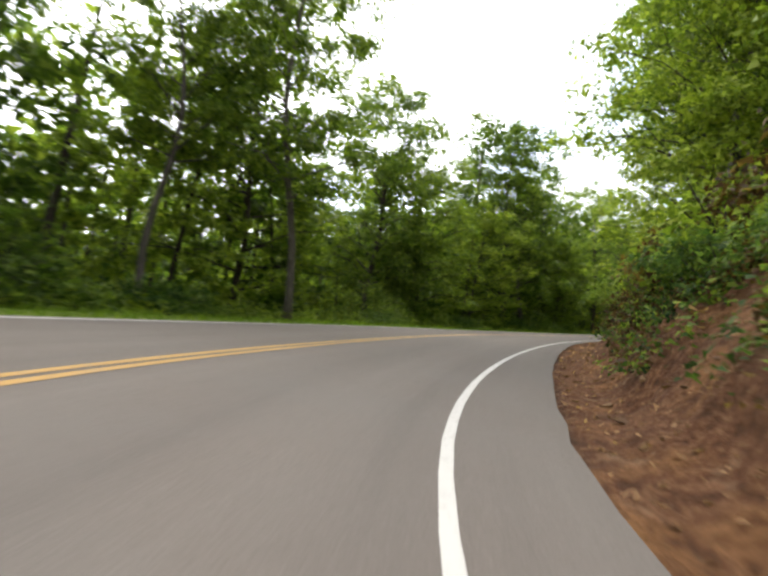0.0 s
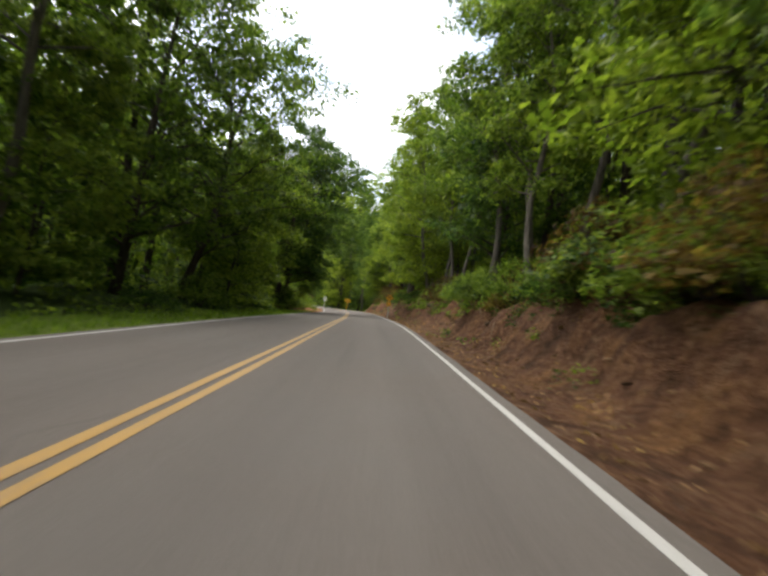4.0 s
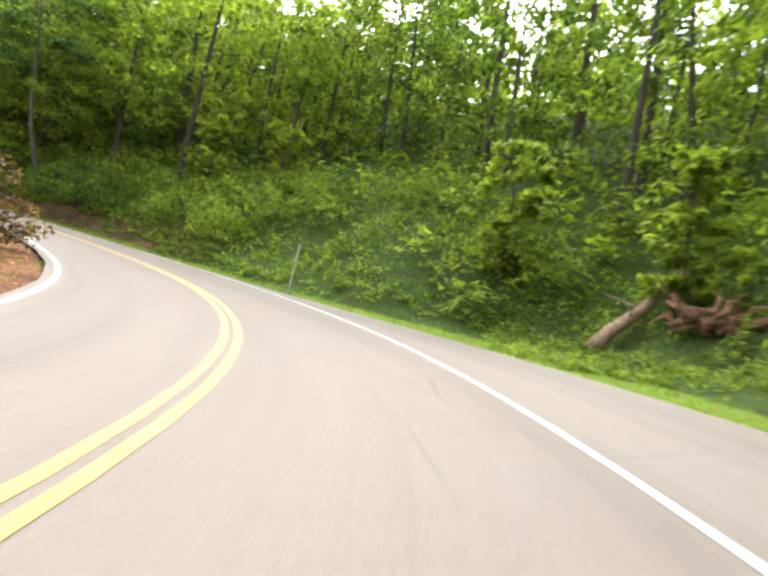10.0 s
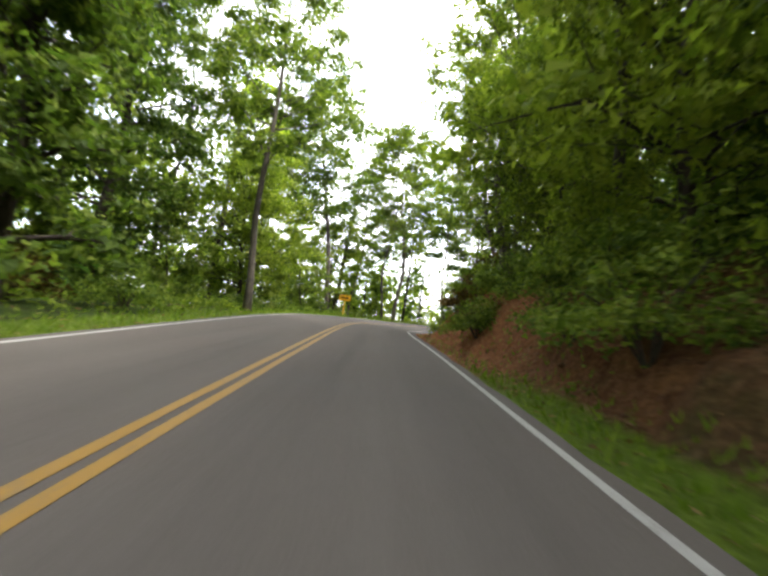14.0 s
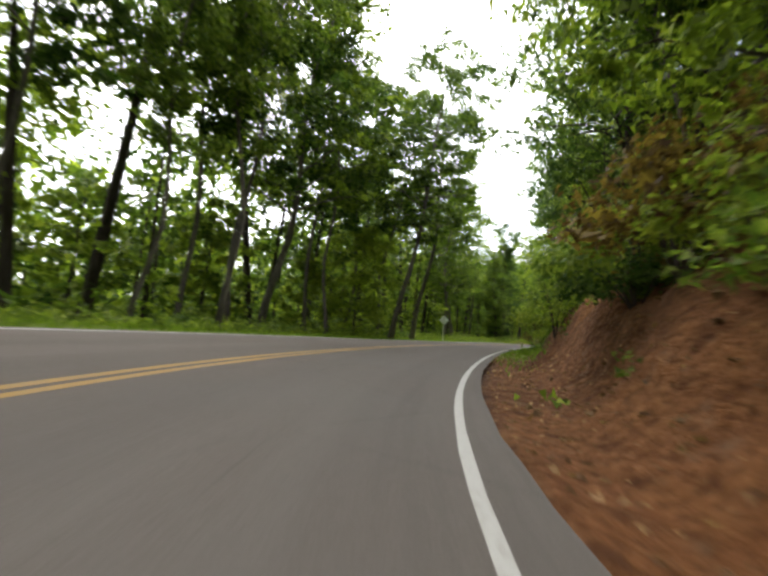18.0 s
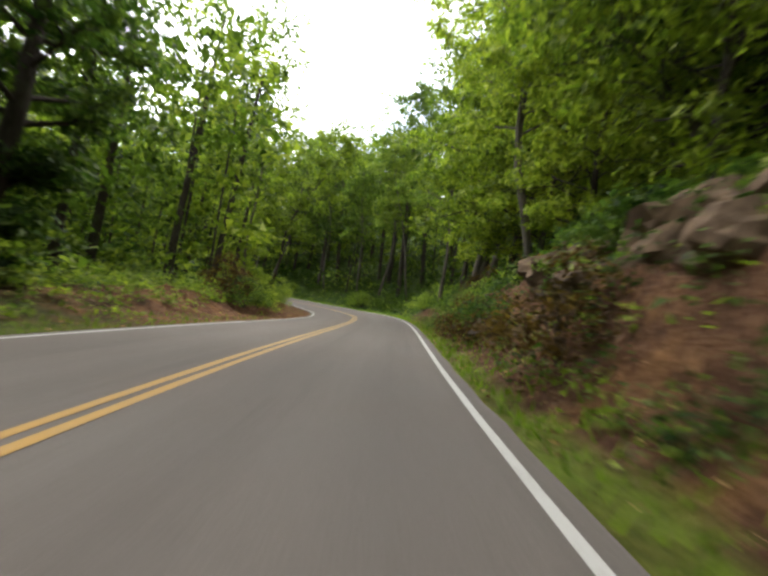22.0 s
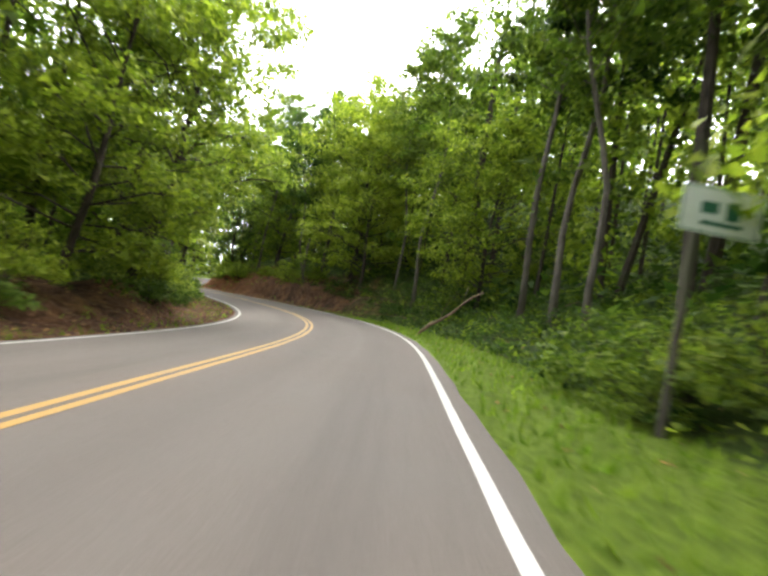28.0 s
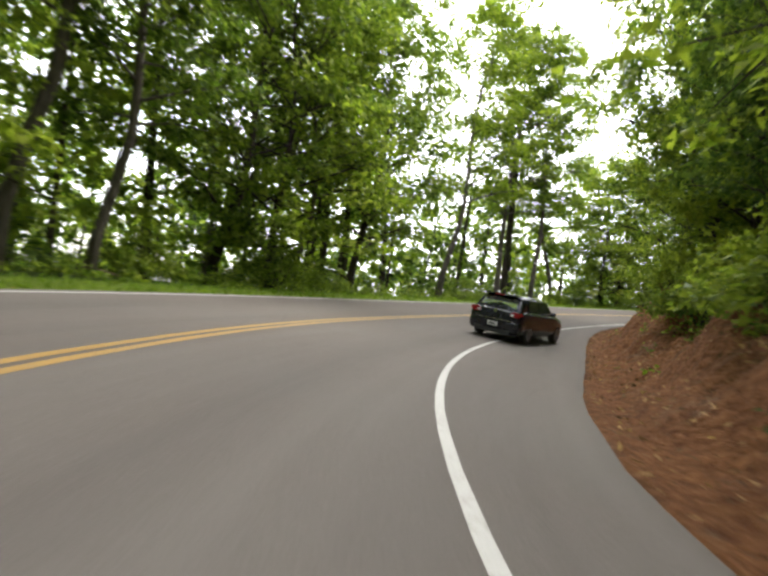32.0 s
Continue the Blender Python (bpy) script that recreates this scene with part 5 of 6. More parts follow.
# ---- fallen wood ----
def root_mass(place, label):
    ob = thing("stump", label, "stump")
    core = Shape()
    core.tube([(-0.75, 0, 0.08), (-0.45, 0.06, 0.2), (-0.1, -0.05, 0.22), (0.2, 0.06, 0.3), (0.5, -0.06, 0.26), (0.72, -0.1, 0.3)], [0.05, 0.09, 0.07, 0.11, 0.08, 0.03], 8)
    part("stem", core, RED_WOOD, ob, soft=True)
    for k in range(44):
        sh = Shape()
        q = Vector((rng.uniform(-0.5, 0.6), rng.uniform(-0.1, 0.1), rng.uniform(0.1, 0.3)))
        way = Vector((rng.uniform(-0.7, 0.7), rng.uniform(-0.5, 0.5), rng.uniform(-0.25, 0.6)))
        bend = Vector((rng.gauss(0, 0.12), rng.gauss(0, 0.12), rng.gauss(0, 0.1)))
        r = rng.uniform(0.025, 0.07)
        sh.tube([q, q + way * 0.35 + bend, q + way * 0.65 - bend * 0.5, q + way * rng.uniform(0.8, 1.1) + bend], [r, r * 0.75, r * 0.5, r * 0.15], 6)
        part("root", sh, RED_WOOD, ob)
    ob.matrix_basis = Matrix.Translation(place) @ pose(0, 0, 0, 0, 0, -23) @ Matrix.Scale(1.7, 4)


def fallen_log(a, b, r, label):
    a, b = Vector(a), Vector(b)
    a.z = ground_height(a.x, a.y) + r * 0.6
    b.z = max(b.z, ground_height(b.x, b.y) + 0.35)
    ob = thing("log", label, "log")
    ob.location = a
    sh, n = Shape(), 6
    line = [(b - a) * (k / n) + Vector((0, 0, 0.07 * math.sin(k * 1.7))) for k in range(n + 1)]
    sh.tube(line, [r * (1 - 0.45 * k / n) for k in range(n + 1)], 9)
    part("stem", sh, DEAD_WOOD, ob, soft=True)
    for k in (2, 4):
        br = Shape()
        q = line[k]
        br.tube([q, q + Vector((rng.gauss(0, 0.3), rng.gauss(0, 0.3), 0.5)), q + Vector((rng.gauss(0, 0.5), rng.gauss(0, 0.5), 0.9))], [r * 0.3, r * 0.2, 0.01], 5)
        part("branch", br, DEAD_WOOD, ob)


fallen_log((101.8, 169.2, 13.9), (105.2, 171.5, 17.1), 0.25, "pale fallen log leaning on the grassy slope")
root_mass(Vector((105.0, 168.4, ground_height(105.0, 168.4))), "broken reddish stump with splayed roots among weeds")
fallen_log((-49.2, 421.4, 36.3), (-47.3, 425.4, 39.4), 0.09, "thin dead trunk leaning against the wooded slope")
fallen_log((-32.2, 406.8, 35.0), (-30.4, 408.9, 36.6), 0.07, "thin pale log lying beside the grass verge")
fallen_log((34.6, 46.5, 5.6), (37.2, 50.0, 6.6), 0.08, "pale broken branch lying on an earth bank")


# ---- signs ----
def post(sh, x, z0, z1, w=0.045):
    """A U-section steel post."""
    t = 0.006
    sh.box(x - w, -t, z0, x + w, t, z1)
    sh.box(x - w, t, z0, x - w + t * 2, 0.035, z1)
    sh.box(x + w - t * 2, t, z0, x + w, 0.035, z1)


def outline_arrow(length, head, shaft, wide):
    return [(-length, 0), (-length + head, wide), (-length + head, shaft), (length, shaft), (length, -shaft), (-length + head, -shaft), (-length + head, -wide)]


def turned(points, degrees, dx=0.0, dz=0.0):
    c, s = math.cos(radians(degrees)), math.sin(radians(degrees))
    return [(x * c - z * s + dx, x * s + z * c + dz) for x, z in points]


def plate(name, outline, mat, parent, y=0.0, label="", thick=0.004):
    sh = Shape()
    sh.prism(outline, y - thick, y)
    return part(name, sh, mat, parent, label)


def bolt(parent, x, z):
    sh = Shape()
    sh.tube([(x, -0.012, z), (x, -0.02, z)], [0.012, 0.01], 8)
    part("bolt", sh, STEEL, parent)


def rim(points, k):
    return [(x * k, z * k) for x, z in points]


def border(name, outer, inner, mat, parent, y):
    sh = Shape()
    n = len(outer)
    sh.v = [(x, y, z) for x, z in outer] + [(x, y, z) for x, z in inner]
    sh.f = [(i, (i + 1) % n, n + (i + 1) % n, n + i) for i in range(n)]
    part(name, sh, mat, parent)


def letters(text, size, parent, x, z, mat):
    cu = bpy.data.curves.new("numerals", "FONT")
    cu.body, cu.size, cu.align_x, cu.extrude = text, size, "CENTER", 0.001
    tmp = bpy.data.objects.new("numerals", cu)
    scene.collection.objects.link(tmp)
    me = bpy.data.meshes.new_from_object(tmp)
    bpy.data.objects.remove(tmp)
    me.materials.clear()
    me.materials.append(mat)
    ob = part("numerals", me, mat, parent, "black numerals")
    ob.matrix_basis = pose(x, -0.0085, z, 90, 0, 0)


def corners(w, h, r=0.03):
    pts = []
    for cx, cz, a0 in ((w - r, h - r, 0), (-w + r, h - r, 90), (-w + r, -h + r, 180), (w - r, -h + r, 270)):
        pts += [(cx + r * math.cos(radians(a0 + k * 30)), cz + r * math.sin(radians(a0 + k * 30))) for k in range(4)]
    return pts


def stand(ob, centre, facing, drop, lean=0.0):
    """Put a sign whose middle is at its origin at a place, its face to a heading."""
    ob.matrix_basis = Matrix.Translation(centre) @ pose(0, 0, 0, 0, lean, facing)


def ground_drop(centre):
    return centre[2] - ground_height(centre[0], centre[1]) + 0.3


def warning_sign(centre, facing, side, plaque_text, label, bend):
    ob = thing("road_sign", label, "road sign", "road signs")
    drop = ground_drop(centre)
    sh = Shape()
    post(sh, 0, -drop, 0.45)
    part("post", sh, STEEL, ob, "grey steel channel post").matrix_basis = pose(0, 0.008, 0)
    dia = turned(corners(side / 2, side / 2, 0.04), 45)
    panel = plate("panel", dia, SIGN_YELLOW, ob, label="yellow diamond warning panel")
    border("border", rim(dia, 0.96), rim(dia, 0.925), SIGN_BLACK, panel, -0.006)
    k = side / 0.61
    if bend == "right":
        pts = [(-0.13, -0.2), (-0.13, 0.16), (0.08, 0.16), (0.08, 0.22), (0.22, 0.115), (0.08, 0.01), (0.08, 0.07), (-0.05, 0.07), (-0.05, -0.2)]
    else:
        pts = [(0.13, -0.2), (0.13, 0.0), (0.09, 0.1), (0.0, 0.155), (-0.06, 0.16), (-0.06, 0.22), (-0.22, 0.11), (-0.06, 0.0), (-0.06, 0.065), (0.0, 0.06), (0.04, 0.02), (0.05, -0.04), (0.05, -0.2)]
    plate("arrow", [(x * k, z * k) for x, z in pts][::-1], SIGN_BLACK, panel, -0.006, "black bent arrow", 0.003)
    bolt(ob, 0, side * 0.55)
    bolt(ob, 0, -side * 0.5)
    h = side * 0.36
    z = -side * 0.72 - h
    pl = plate("plaque", [(x, q + z) for x, q in corners(h, h)], SIGN_YELLOW, ob, label="square yellow speed plaque")
    border("border", [(x, q + z) for x, q in corners(h * 0.94, h * 0.94)], [(x, q + z) for x, q in corners(h * 0.88, h * 0.88)], SIGN_BLACK, pl, -0.006)
    if plaque_text:
        letters(plaque_text, h * 1.15, pl, 0, z - h * 0.12, SIGN_BLACK)
        plate("bar", [(-h * 0.5, z - h * 0.62), (h * 0.5, z - h * 0.62), (h * 0.5, z - h * 0.42), (-h * 0.5, z - h * 0.42)], SIGN_BLACK, pl, -0.006, "small black lettering bar", 0.002)
    stand(ob, centre, facing, drop)


def arrow_sign(centre, facing, wide, points_left, label):
    ob = thing("road_sign", label, "road sign", "road signs")
    drop = ground_drop(centre)
    sh = Shape()
    sh.box(-0.05, 0.0, -drop, 0.05, 0.05, wide * 0.2)
    part("post", sh, POST_YELLOW, ob, "yellow painted post").matrix_basis = pose(0, 0.004, 0)
    w, h = wide / 2, wide / 4
    panel = plate("panel", corners(w, h), SIGN_YELLOW, ob, label="wide yellow panel")
    border("border", corners(w * 0.97, h * 0.94), corners(w * 0.945, h * 0.89), SIGN_BLACK, panel, -0.006)
    arrow = outline_arrow(w * 0.72, w * 0.38, h * 0.24, h * 0.62)
    if not points_left:
        arrow = [(-x, z) for x, z in arrow][::-1]
    plate("arrow", arrow, SIGN_BLACK, panel, -0.006, "thick black arrow", 0.003)
    for x in (-w * 0.05, w * 0.05):
        bolt(ob, x, h * 0.8)
    stand(ob, centre, facing, drop, 2.0)


def heading_at(s):
    return math.degrees(STATIONS[min(int(s / STEP), _n)][3])


def facing_at(centre):
    return heading_at(nearest(centre[0], centre[1])[0])


warning_sign((72.2, 99.6, 10.85), facing_at((72.2, 99.6)), 0.61, "15", "yellow diamond curve warning sign on a steel post", "left")
warning_sign((54.3, 178.8, 19.65), facing_at((54.3, 178.8)), 0.61, "15", "yellow diamond right-turn warning sign on a steel post", "right")
arrow_sign((102.1, 147.2, 14.38), heading_at(166) + 4, 1.16, True, "yellow arrow sign on a yellow post beside the bend")
arrow_sign((3.4, 179.6, 24.74), heading_at(278) - 4, 1.16, False, "yellow arrow sign standing on the outer verge of the bend")


def sign_from_behind(centre, facing):
    ob = thing("road_sign", "bare metal back of a diamond road sign", "road sign", "road signs")
    sh = Shape()
    post(sh, 0, -ground_drop(centre), 0.42)
    part("post", sh, STEEL, ob)
    plate("panel", turned(corners(0.33, 0.33, 0.04), 45), SIGN_WHITE, ob, label="dull bare aluminium panel")
    bolt(ob, 0, 0.2)
    bolt(ob, 0, -0.2)
    stand(ob, centre, facing, 0)


def marker_post(place):
    ob = thing("marker_post", "weathered grey steel post with a small plate", "post")
    sh = Shape()
    post(sh, 0, -0.4, 15.82 - place.z, 0.03)
    part("post", sh, STEEL, ob)
    plate("plate", [(x, z + 15.68 - place.z) for x, z in corners(0.07, 0.11)], STEEL, ob)
    ob.matrix_basis = Matrix.Translation(place) @ pose(0, 0, 0, 0, 3, facing_at(place))


def board_sign(centre, facing):
    ob = thing("road_sign", "white rectangular board on a dark wooden post with faded lettering", "road sign", "road signs")
    drop = ground_drop(centre)
    sh = Shape()
    sh.box(-0.275, 0.004, -drop, -0.205, 0.07, 0.2)
    part("post", sh, BARK_GREY, ob)
    panel = plate("panel", corners(0.46, 0.28), SIGN_WHITE, ob, label="faded white panel")
    border("border", corners(0.445, 0.265), corners(0.43, 0.25), SIGN_GREEN, panel, -0.006)
    for x, z, w, h in ((-0.13, 0.03, 0.1, 0.07), (0.14, 0.02, 0.08, 0.11), (0.02, -0.15, 0.24, 0.025)):
        plate("bar", [(x - w, z - h), (x + w, z - h), (x + w, z + h), (x - w, z + h)], SIGN_GREEN, panel, -0.006, "faded dark lettering bar", 0.002)
    stand(ob, centre, facing, drop, 2.0)
    s, d = nearest(centre[0], centre[1])
    for ds, dd, size in ((0.8, -0.2, 0.4), (1.4, 0.5, 0.8), (0.6, 1.2, 0.9)):
        set_copy(BUSHES["green"][ds > 0], pitched(at(s + ds, d + dd), size))


sign_from_behind((-8.47, 252.8, 28.62), facing_at((-8.47, 252.8)))
def plate_from_behind(centre, facing):
    ob = thing("road_sign", "bare grey back of a small upright road sign", "road sign", "road signs")
    sh = Shape()
    post(sh, 0, -ground_drop(centre), 0.3)
    part("post", sh, STEEL, ob)
    plate("panel", corners(0.23, 0.33), SIGN_WHITE, ob, label="dull bare aluminium panel")
    bolt(ob, 0, 0.2)
    bolt(ob, 0, -0.2)
    stand(ob, centre, facing, 0)


def pale_stump(place):
    ob = thing("stump", "pale weathered standing stump on the inner bank", "stump")
    sh = Shape()
    sh.tube([(0.12, 0, -0.3), (0.06, 0, 0.08), (0.0, 0.03, 0.3), (-0.1, 0.04, 0.55), (-0.14, 0.02, 0.8), (-0.24, 0.05, 0.98)], [0.24, 0.17, 0.12, 0.13, 0.08, 0.02], 9)
    part("stem", sh, PALE_WOOD, ob, soft=True)
    for k in range(3):
        sh = Shape()
        t = 2.1 * k
        sh.tube([(0, 0, 0.1), (0.35 * math.cos(t), 0.35 * math.sin(t), 0.0), (0.6 * math.cos(t), 0.6 * math.sin(t), -0.15)], [0.12, 0.09, 0.04], 6)
        part("root", sh, PALE_WOOD, ob)
    ob.matrix_basis = Matrix.Translation(place)


plate_from_behind((80.89, 124.77, 11.7), facing_at((80.89, 124.77)) - 12)
pale_stump(Vector((86.51, 139.7, ground_height(86.51, 139.7))))
# shrubs on the inner bank
for kind, x, y, size in (("green", 84.6, 139.2, 0.8), ("green", 85.2, 142.6, 0.9), ("low", 88.4, 142.4, 0.8), ("rust", 83.4, 142.0, 0.9), ("green", 84.0, 147.5, 1.0), ("low", 87.6, 146.0, 0.8)):
    set_copy(rng.choice(BUSHES[kind]), pitched(Vector((x, y, ground_height(x, y))), size))
# heavy trees that hang over the lane before the hairpin, shade put into their dark leaf colour
for x, y, size, turn in ((61.8, 104.9, 1.05, 30), (62.6, 107.4, 1.0, 200), (59.6, 101.8, 1.1, 110)):
    set_copy(KINDS["broad"][1], pitched(Vector((x, y, ground_height(x, y) - 0.1)), size, turn, (5, 7)))
# tall trees that close the outer side of the bend
for kind, x, y, size in (("tall", 110.5, 164.8, 1.05), ("lush", 107.0, 157.2, 1.1), ("vine", 103.6, 145.2, 0.9)):
    plant(kind, x, y, size, tilt=(rng.gauss(0, 2), rng.gauss(0, 2)))
marker_post(Vector((90.84, 171.19, ground_height(90.84, 171.19))))
board_sign((-22.2, 394.8, 36.48), heading_at(512))


# ---- the dark hatchback standing in the lane ----
def make_car():
    paint = plain("black_car_paint", (0.012, 0.013, 0.018), 0.16, 0.0, vary=0.1)
    trim_mat = plain("black_plastic", (0.02, 0.02, 0.021), 0.6)
    rubber = plain("tyre_rubber", (0.018, 0.018, 0.018), 0.85)
    alloy = plain("dark_alloy", (0.2, 0.2, 0.21), 0.35, 0.9)
    chrome = plain("chrome_strip", (0.6, 0.6, 0.6), 0.15, 1.0)
    # pale metallic base puts the sky's reflection into the rear window's colour
    glass = plain("tinted_glass", (0.6, 0.63, 0.66), 0.05, 0.75)
    side_glass = plain("dark_side_glass", (0.02, 0.022, 0.025), 0.12)
    red = plain("red_lamp_lens", (0.26, 0.012, 0.016), 0.12)
    white = plain("white_lamp_lens", (0.7, 0.7, 0.68), 0.15)
    ob = thing("car", "black five-door hatchback standing on the asphalt lane", "car")

    def loft(rings, close=True):
        sh = Shape()
        n = len(rings[0])
        for r in rings:
            sh.v.extend(r)
        for k in range(len(rings) - 1):
            for j in range(n):
                q = (j + 1) % n
                sh.f.append((k * n + j, k * n + q, (k + 1) * n + q, (k + 1) * n + j))
        sh.f.append(tuple(range(n))[::-1])
        sh.f.append(tuple(range((len(rings) - 1) * n, len(rings) * n)))
        return sh

    def ring(y, w, z0, z1, top, tuck=0.06):
        half = [(0.0, z0), (w * 0.8, z0), (w - 0.03, z0 + 0.08), (w, z0 + 0.25), (w, z1 - 0.12), (w - 0.03, z1 - 0.02), (w - tuck, top - 0.01), (w * 0.5, top + 0.015), (0.0, top + 0.025)]
        return [(x, y, z) for x, z in half] + [(-x, y, z) for x, z in half[-2:0:-1]]

    body = loft([ring(0.0, 0.74, 0.34, 0.86, 0.88), ring(0.06, 0.84, 0.26, 0.92, 0.95), ring(0.3, 0.88, 0.22, 0.95, 0.98), ring(0.9, 0.9, 0.2, 0.95, 0.98), ring(1.7, 0.895, 0.2, 0.93, 0.96),
                 ring(2.6, 0.895, 0.2, 0.92, 0.95), ring(3.1, 0.89, 0.2, 0.9, 0.93), ring(3.7, 0.87, 0.22, 0.8, 0.84), ring(4.05, 0.8, 0.26, 0.7, 0.73), ring(4.2, 0.66, 0.34, 0.62, 0.64)])
    part("body", body, paint, ob, soft=True)

    def cabin(y, w0, w1, z0, z1):
        half = [(0.0, z0), (w0, z0), (w1 + (w0 - w1) * 0.35, z0 + (z1 - z0) * 0.7), (w1, z1 - 0.05), (w1 - 0.09, z1), (0.0, z1 + 0.02)]
        return [(x, y, z) for x, z in half] + [(-x, y, z) for x, z in half[-2:0:-1]]

    part("cabin", loft([cabin(0.12, 0.8, 0.74, 0.93, 1.0), cabin(0.38, 0.82, 0.66, 0.93, 1.36), cabin(0.62, 0.83, 0.63, 0.93, 1.43), cabin(1.5, 0.84, 0.64, 0.93, 1.46), cabin(2.2, 0.84, 0.63, 0.92, 1.43), cabin(2.55, 0.83, 0.62, 0.92, 1.3), cabin(3.15, 0.8, 0.72, 0.9, 0.95)]), paint, ob, soft=True)
    sh = Shape()
    sh.face((-0.6, 0.135, 1.02), (0.6, 0.135, 1.02), (0.54, 0.33, 1.33), (-0.54, 0.33, 1.33))
    part("rear_window", sh, glass, ob, "tinted rear window reflecting the sky")
    for sx in (-1, 1):
        for y0, y1, y2, y3 in ((0.62, 1.48, 1.46, 0.75), (1.56, 2.7, 2.35, 1.56)):
            sh = Shape()
            pts = [(sx * 0.835, y0, 0.99), (sx * 0.84, y1, 0.99), (sx * 0.7, y2, 1.35), (sx * 0.7, y3, 1.35)]
            sh.face(*(pts if sx > 0 else pts[::-1]))
            part("side_window", sh, side_glass, ob)
        lamp = Shape()
        lamp.prism([(sx * a, b) for a, b in ((0.5, 0.81), (0.66, 0.785), (0.8, 0.8), (0.845, 0.86), (0.82, 0.925), (0.74, 0.945), (0.6, 0.935), (0.52, 0.9))][::sx], -0.015, 0.12)
        lamp_ob = part("tail_light", lamp, red, ob, "red tail lamp lens")
        sh = Shape()
        sh.prism([(sx * a, b) for a, b in ((0.52, 0.82), (0.62, 0.82), (0.62, 0.86), (0.52, 0.86))][::sx], -0.02, 0.0)
        part("reversing_lens", sh, white, lamp_ob)
        sh = Shape()
        sh.prism([(sx * a, b) for a, b in ((0.55, 0.4), (0.78, 0.4), (0.78, 0.45), (0.55, 0.45))][::sx], -0.012, 0.05)
        part("reflector", sh, red, ob)
        sh = Shape()
        sh.tube([(sx * 0.5, -0.04, 0.3), (sx * 0.5, 0.15, 0.3)], [0.045, 0.045], 12)
        part("exhaust", sh, chrome, ob)
        sh = Shape()
        sh.tube([(sx * 0.86, 2.45, 0.98), (sx * 0.95, 2.47, 1.02), (sx * 1.03, 2.5, 1.02)], [0.03, 0.085, 0.06], 8)
        part("mirror", sh, paint, ob, soft=True)
        for y in (0.78, 3.38):
            tyre = Shape()
            tyre.tube([(sx * 0.68, y, 0.31), (sx * 0.7, y, 0.31), (sx * 0.87, y, 0.31), (sx * 0.89, y, 0.31)], [0.28, 0.315, 0.315, 0.28], 24)
            wheel = part("wheel", tyre, rubber, ob, soft=False)
            rim_shape = Shape()
            rim_shape.tube([(sx * 0.8, y, 0.31), (sx * 0.893, y, 0.31)], [0.215, 0.2], 20)
            part("rim", rim_shape, alloy, wheel)
            for k in range(5):
                sp = Shape()
                t = k * 1.2566
                sp.tube([(sx * 0.897, y, 0.31), (sx * 0.9, y + math.cos(t) * 0.2, 0.31 + math.sin(t) * 0.2)], [0.035, 0.022], 6)
                part("spoke", sp, alloy, wheel)
    def bumper_ring(y, w, z0, z1):
        half = [(0.0, z0), (w * 0.9, z0), (w, z0 + 0.08), (w + 0.015, (z0 + z1) / 2), (w, z1 - 0.03), (w * 0.95, z1), (0.0, z1)]
        return [(x, y, z) for x, z in half] + [(-x, y, z) for x, z in half[-2:0:-1]]

    sh = loft([bumper_ring(-0.075, 0.5, 0.34, 0.58), bumper_ring(-0.06, 0.66, 0.28, 0.61), bumper_ring(-0.01, 0.79, 0.25, 0.625), bumper_ring(0.1, 0.865, 0.23, 0.63), bumper_ring(0.42, 0.885, 0.22, 0.63)])
    part("rear_bumper", sh, paint, ob, soft=True)
    sh = Shape()
    sh.prism([(-0.55, 0.22), (0.55, 0.22), (0.6, 0.36), (-0.6, 0.36)], -0.075, 0.2)
    part("diffuser", sh, trim_mat, ob)
    sh = Shape()
    sh.box(-0.6, -0.075, 0.632, 0.6, -0.01, 0.65)
    part("bumper_strip", sh, chrome, ob, "thin bright strip")
    sh = Shape()
    sh.box(-0.16, -0.092, 0.43, 0.16, -0.07, 0.55)
    number_plate = part("licence_plate", sh, white, ob, "pale licence plate")
    sh = Shape()
    sh.box(-0.11, -0.096, 0.465, 0.11, -0.0925, 0.515)
    part("bar", sh, trim_mat, number_plate)
    sh = Shape()
    sh.prism([(-0.6, 1.4), (0.6, 1.4), (0.57, 1.44), (-0.57, 1.44)], 0.14, 0.5)
    spoiler = part("roof_spoiler", sh, paint, ob)
    sh = Shape()
    sh.box(-0.16, 0.13, 1.405, 0.16, 0.139, 1.425)
    part("brake_light", sh, red, spoiler)
    sh = Shape()
    sh.tube([(0.0, 0.1, 1.03), (0.28, 0.16, 1.09)], [0.012, 0.008], 6)
    part("wiper", sh, trim_mat, ob)
    sh = Shape()
    sh.tube([(0, -0.012, 0.9), (0, 0.03, 0.9)], [0.06, 0.06], 16)
    part("badge", sh, chrome, ob)
    return ob


car = make_car()
CAR_S, CAR_D = 599.0, 3.05
_h = math.radians(heading_at(CAR_S + 1.0) - 11)
_f, _r = Vector((-math.sin(_h), math.cos(_h), 0)), Vector((math.cos(_h), math.sin(_h), 0))
_b = at(CAR_S, CAR_D)
_ends = [Vector((p.x, p.y, ground_height(p.x, p.y))) for p in (_b + _f * 1.3, _b - _f * 1.3, _b + _r * 0.75, _b - _r * 0.75)]
_ahead, _side = (_ends[0] - _ends[1]).normalized(), (_ends[2] - _ends[3]).normalized()
_up = _side.cross(_ahead).normalized()
_side = _ahead.cross(_up)
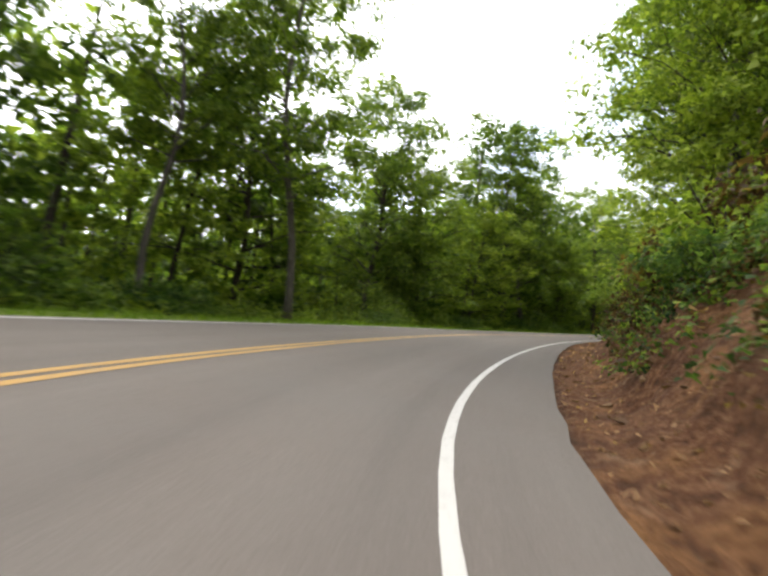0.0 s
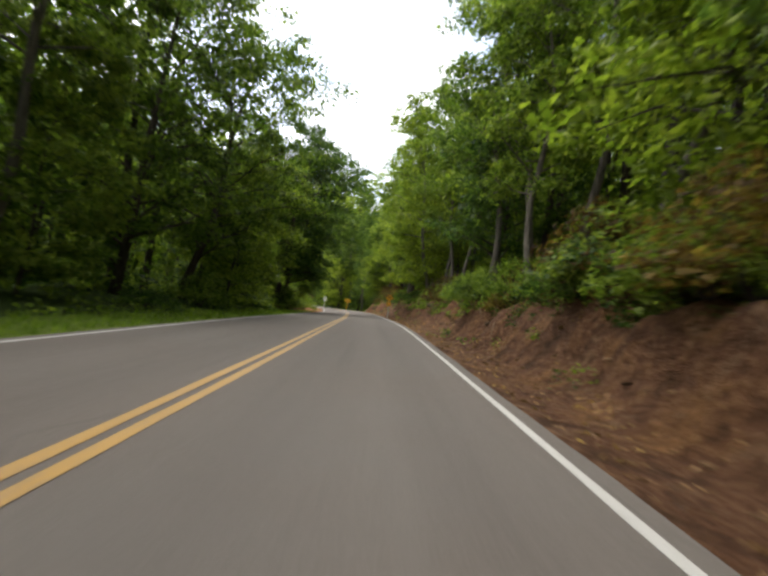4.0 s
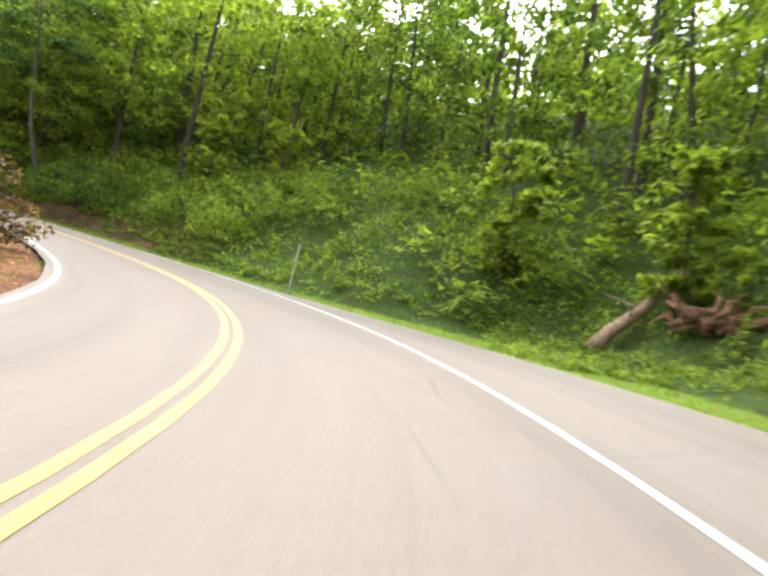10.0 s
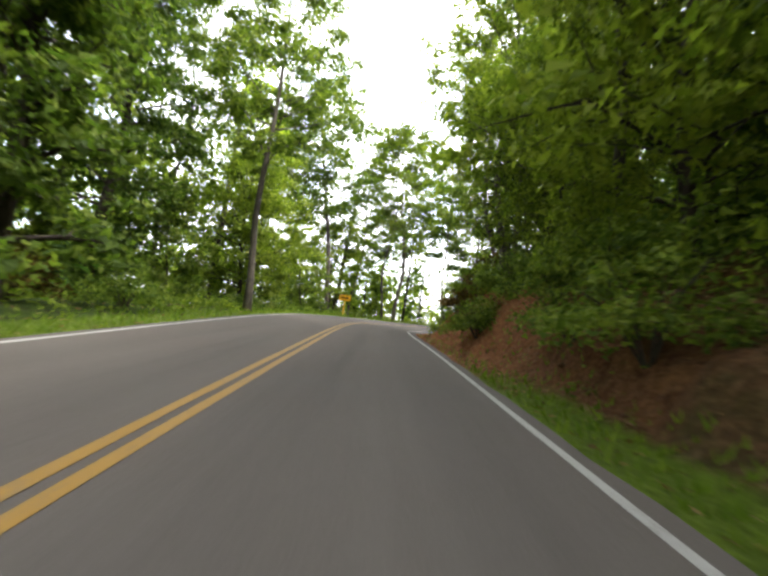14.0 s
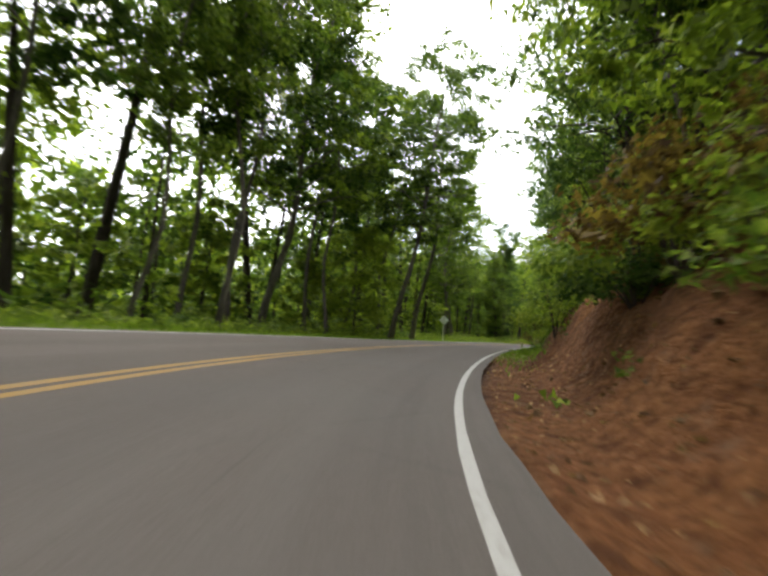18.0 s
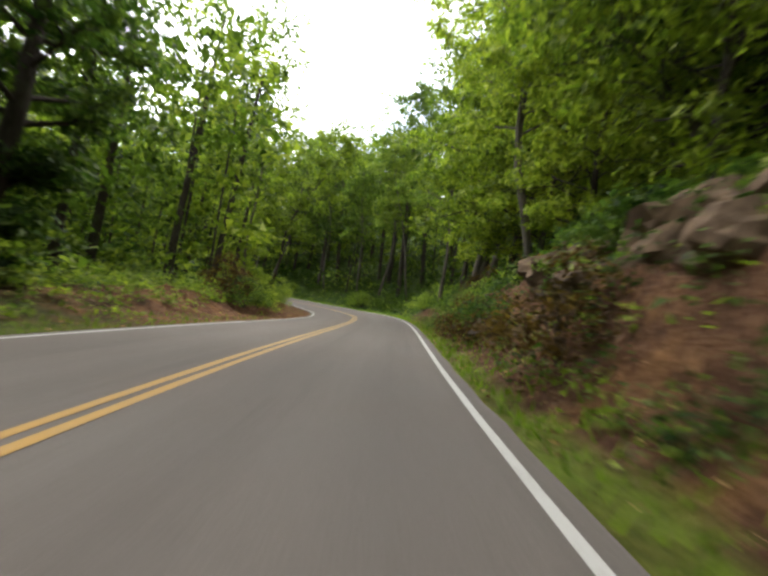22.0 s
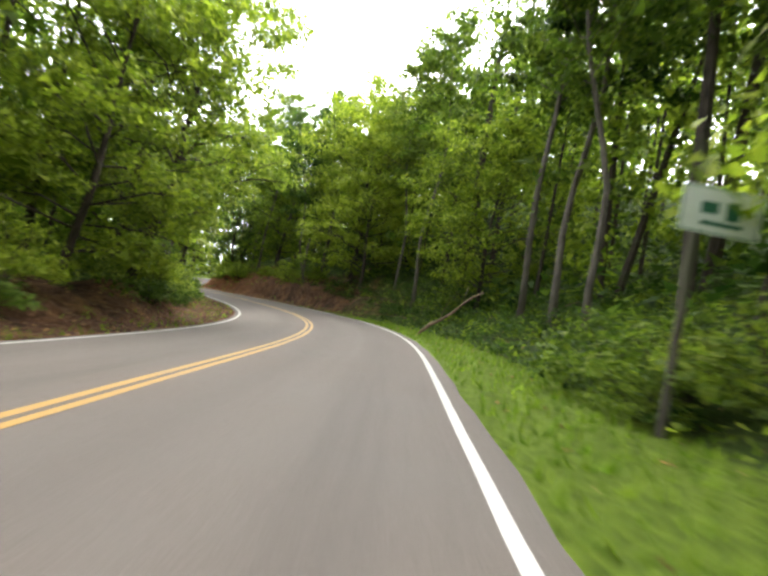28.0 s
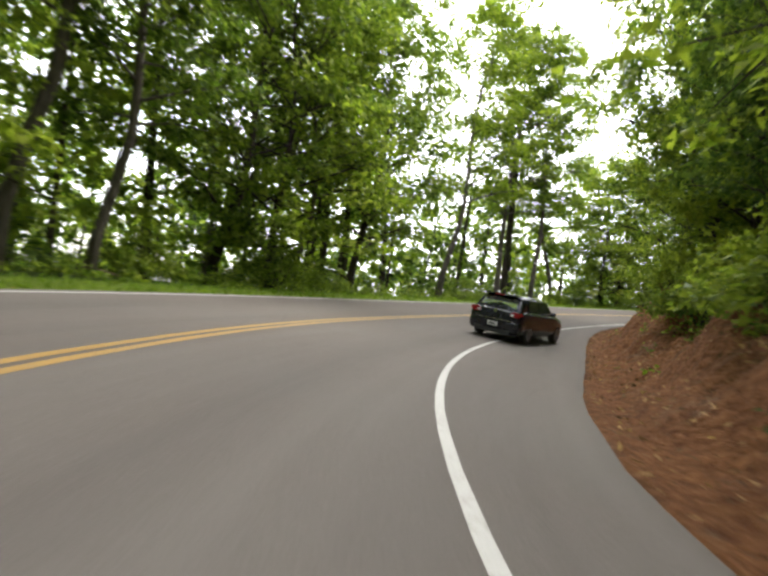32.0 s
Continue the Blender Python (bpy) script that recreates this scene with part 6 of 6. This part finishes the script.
_mid = (_ends[0] + _ends[1] + _ends[2] + _ends[3]) / 4
car.matrix_basis = Matrix.Translation(_mid) @ Matrix((_side, _ahead, _up)).transposed().to_4x4()
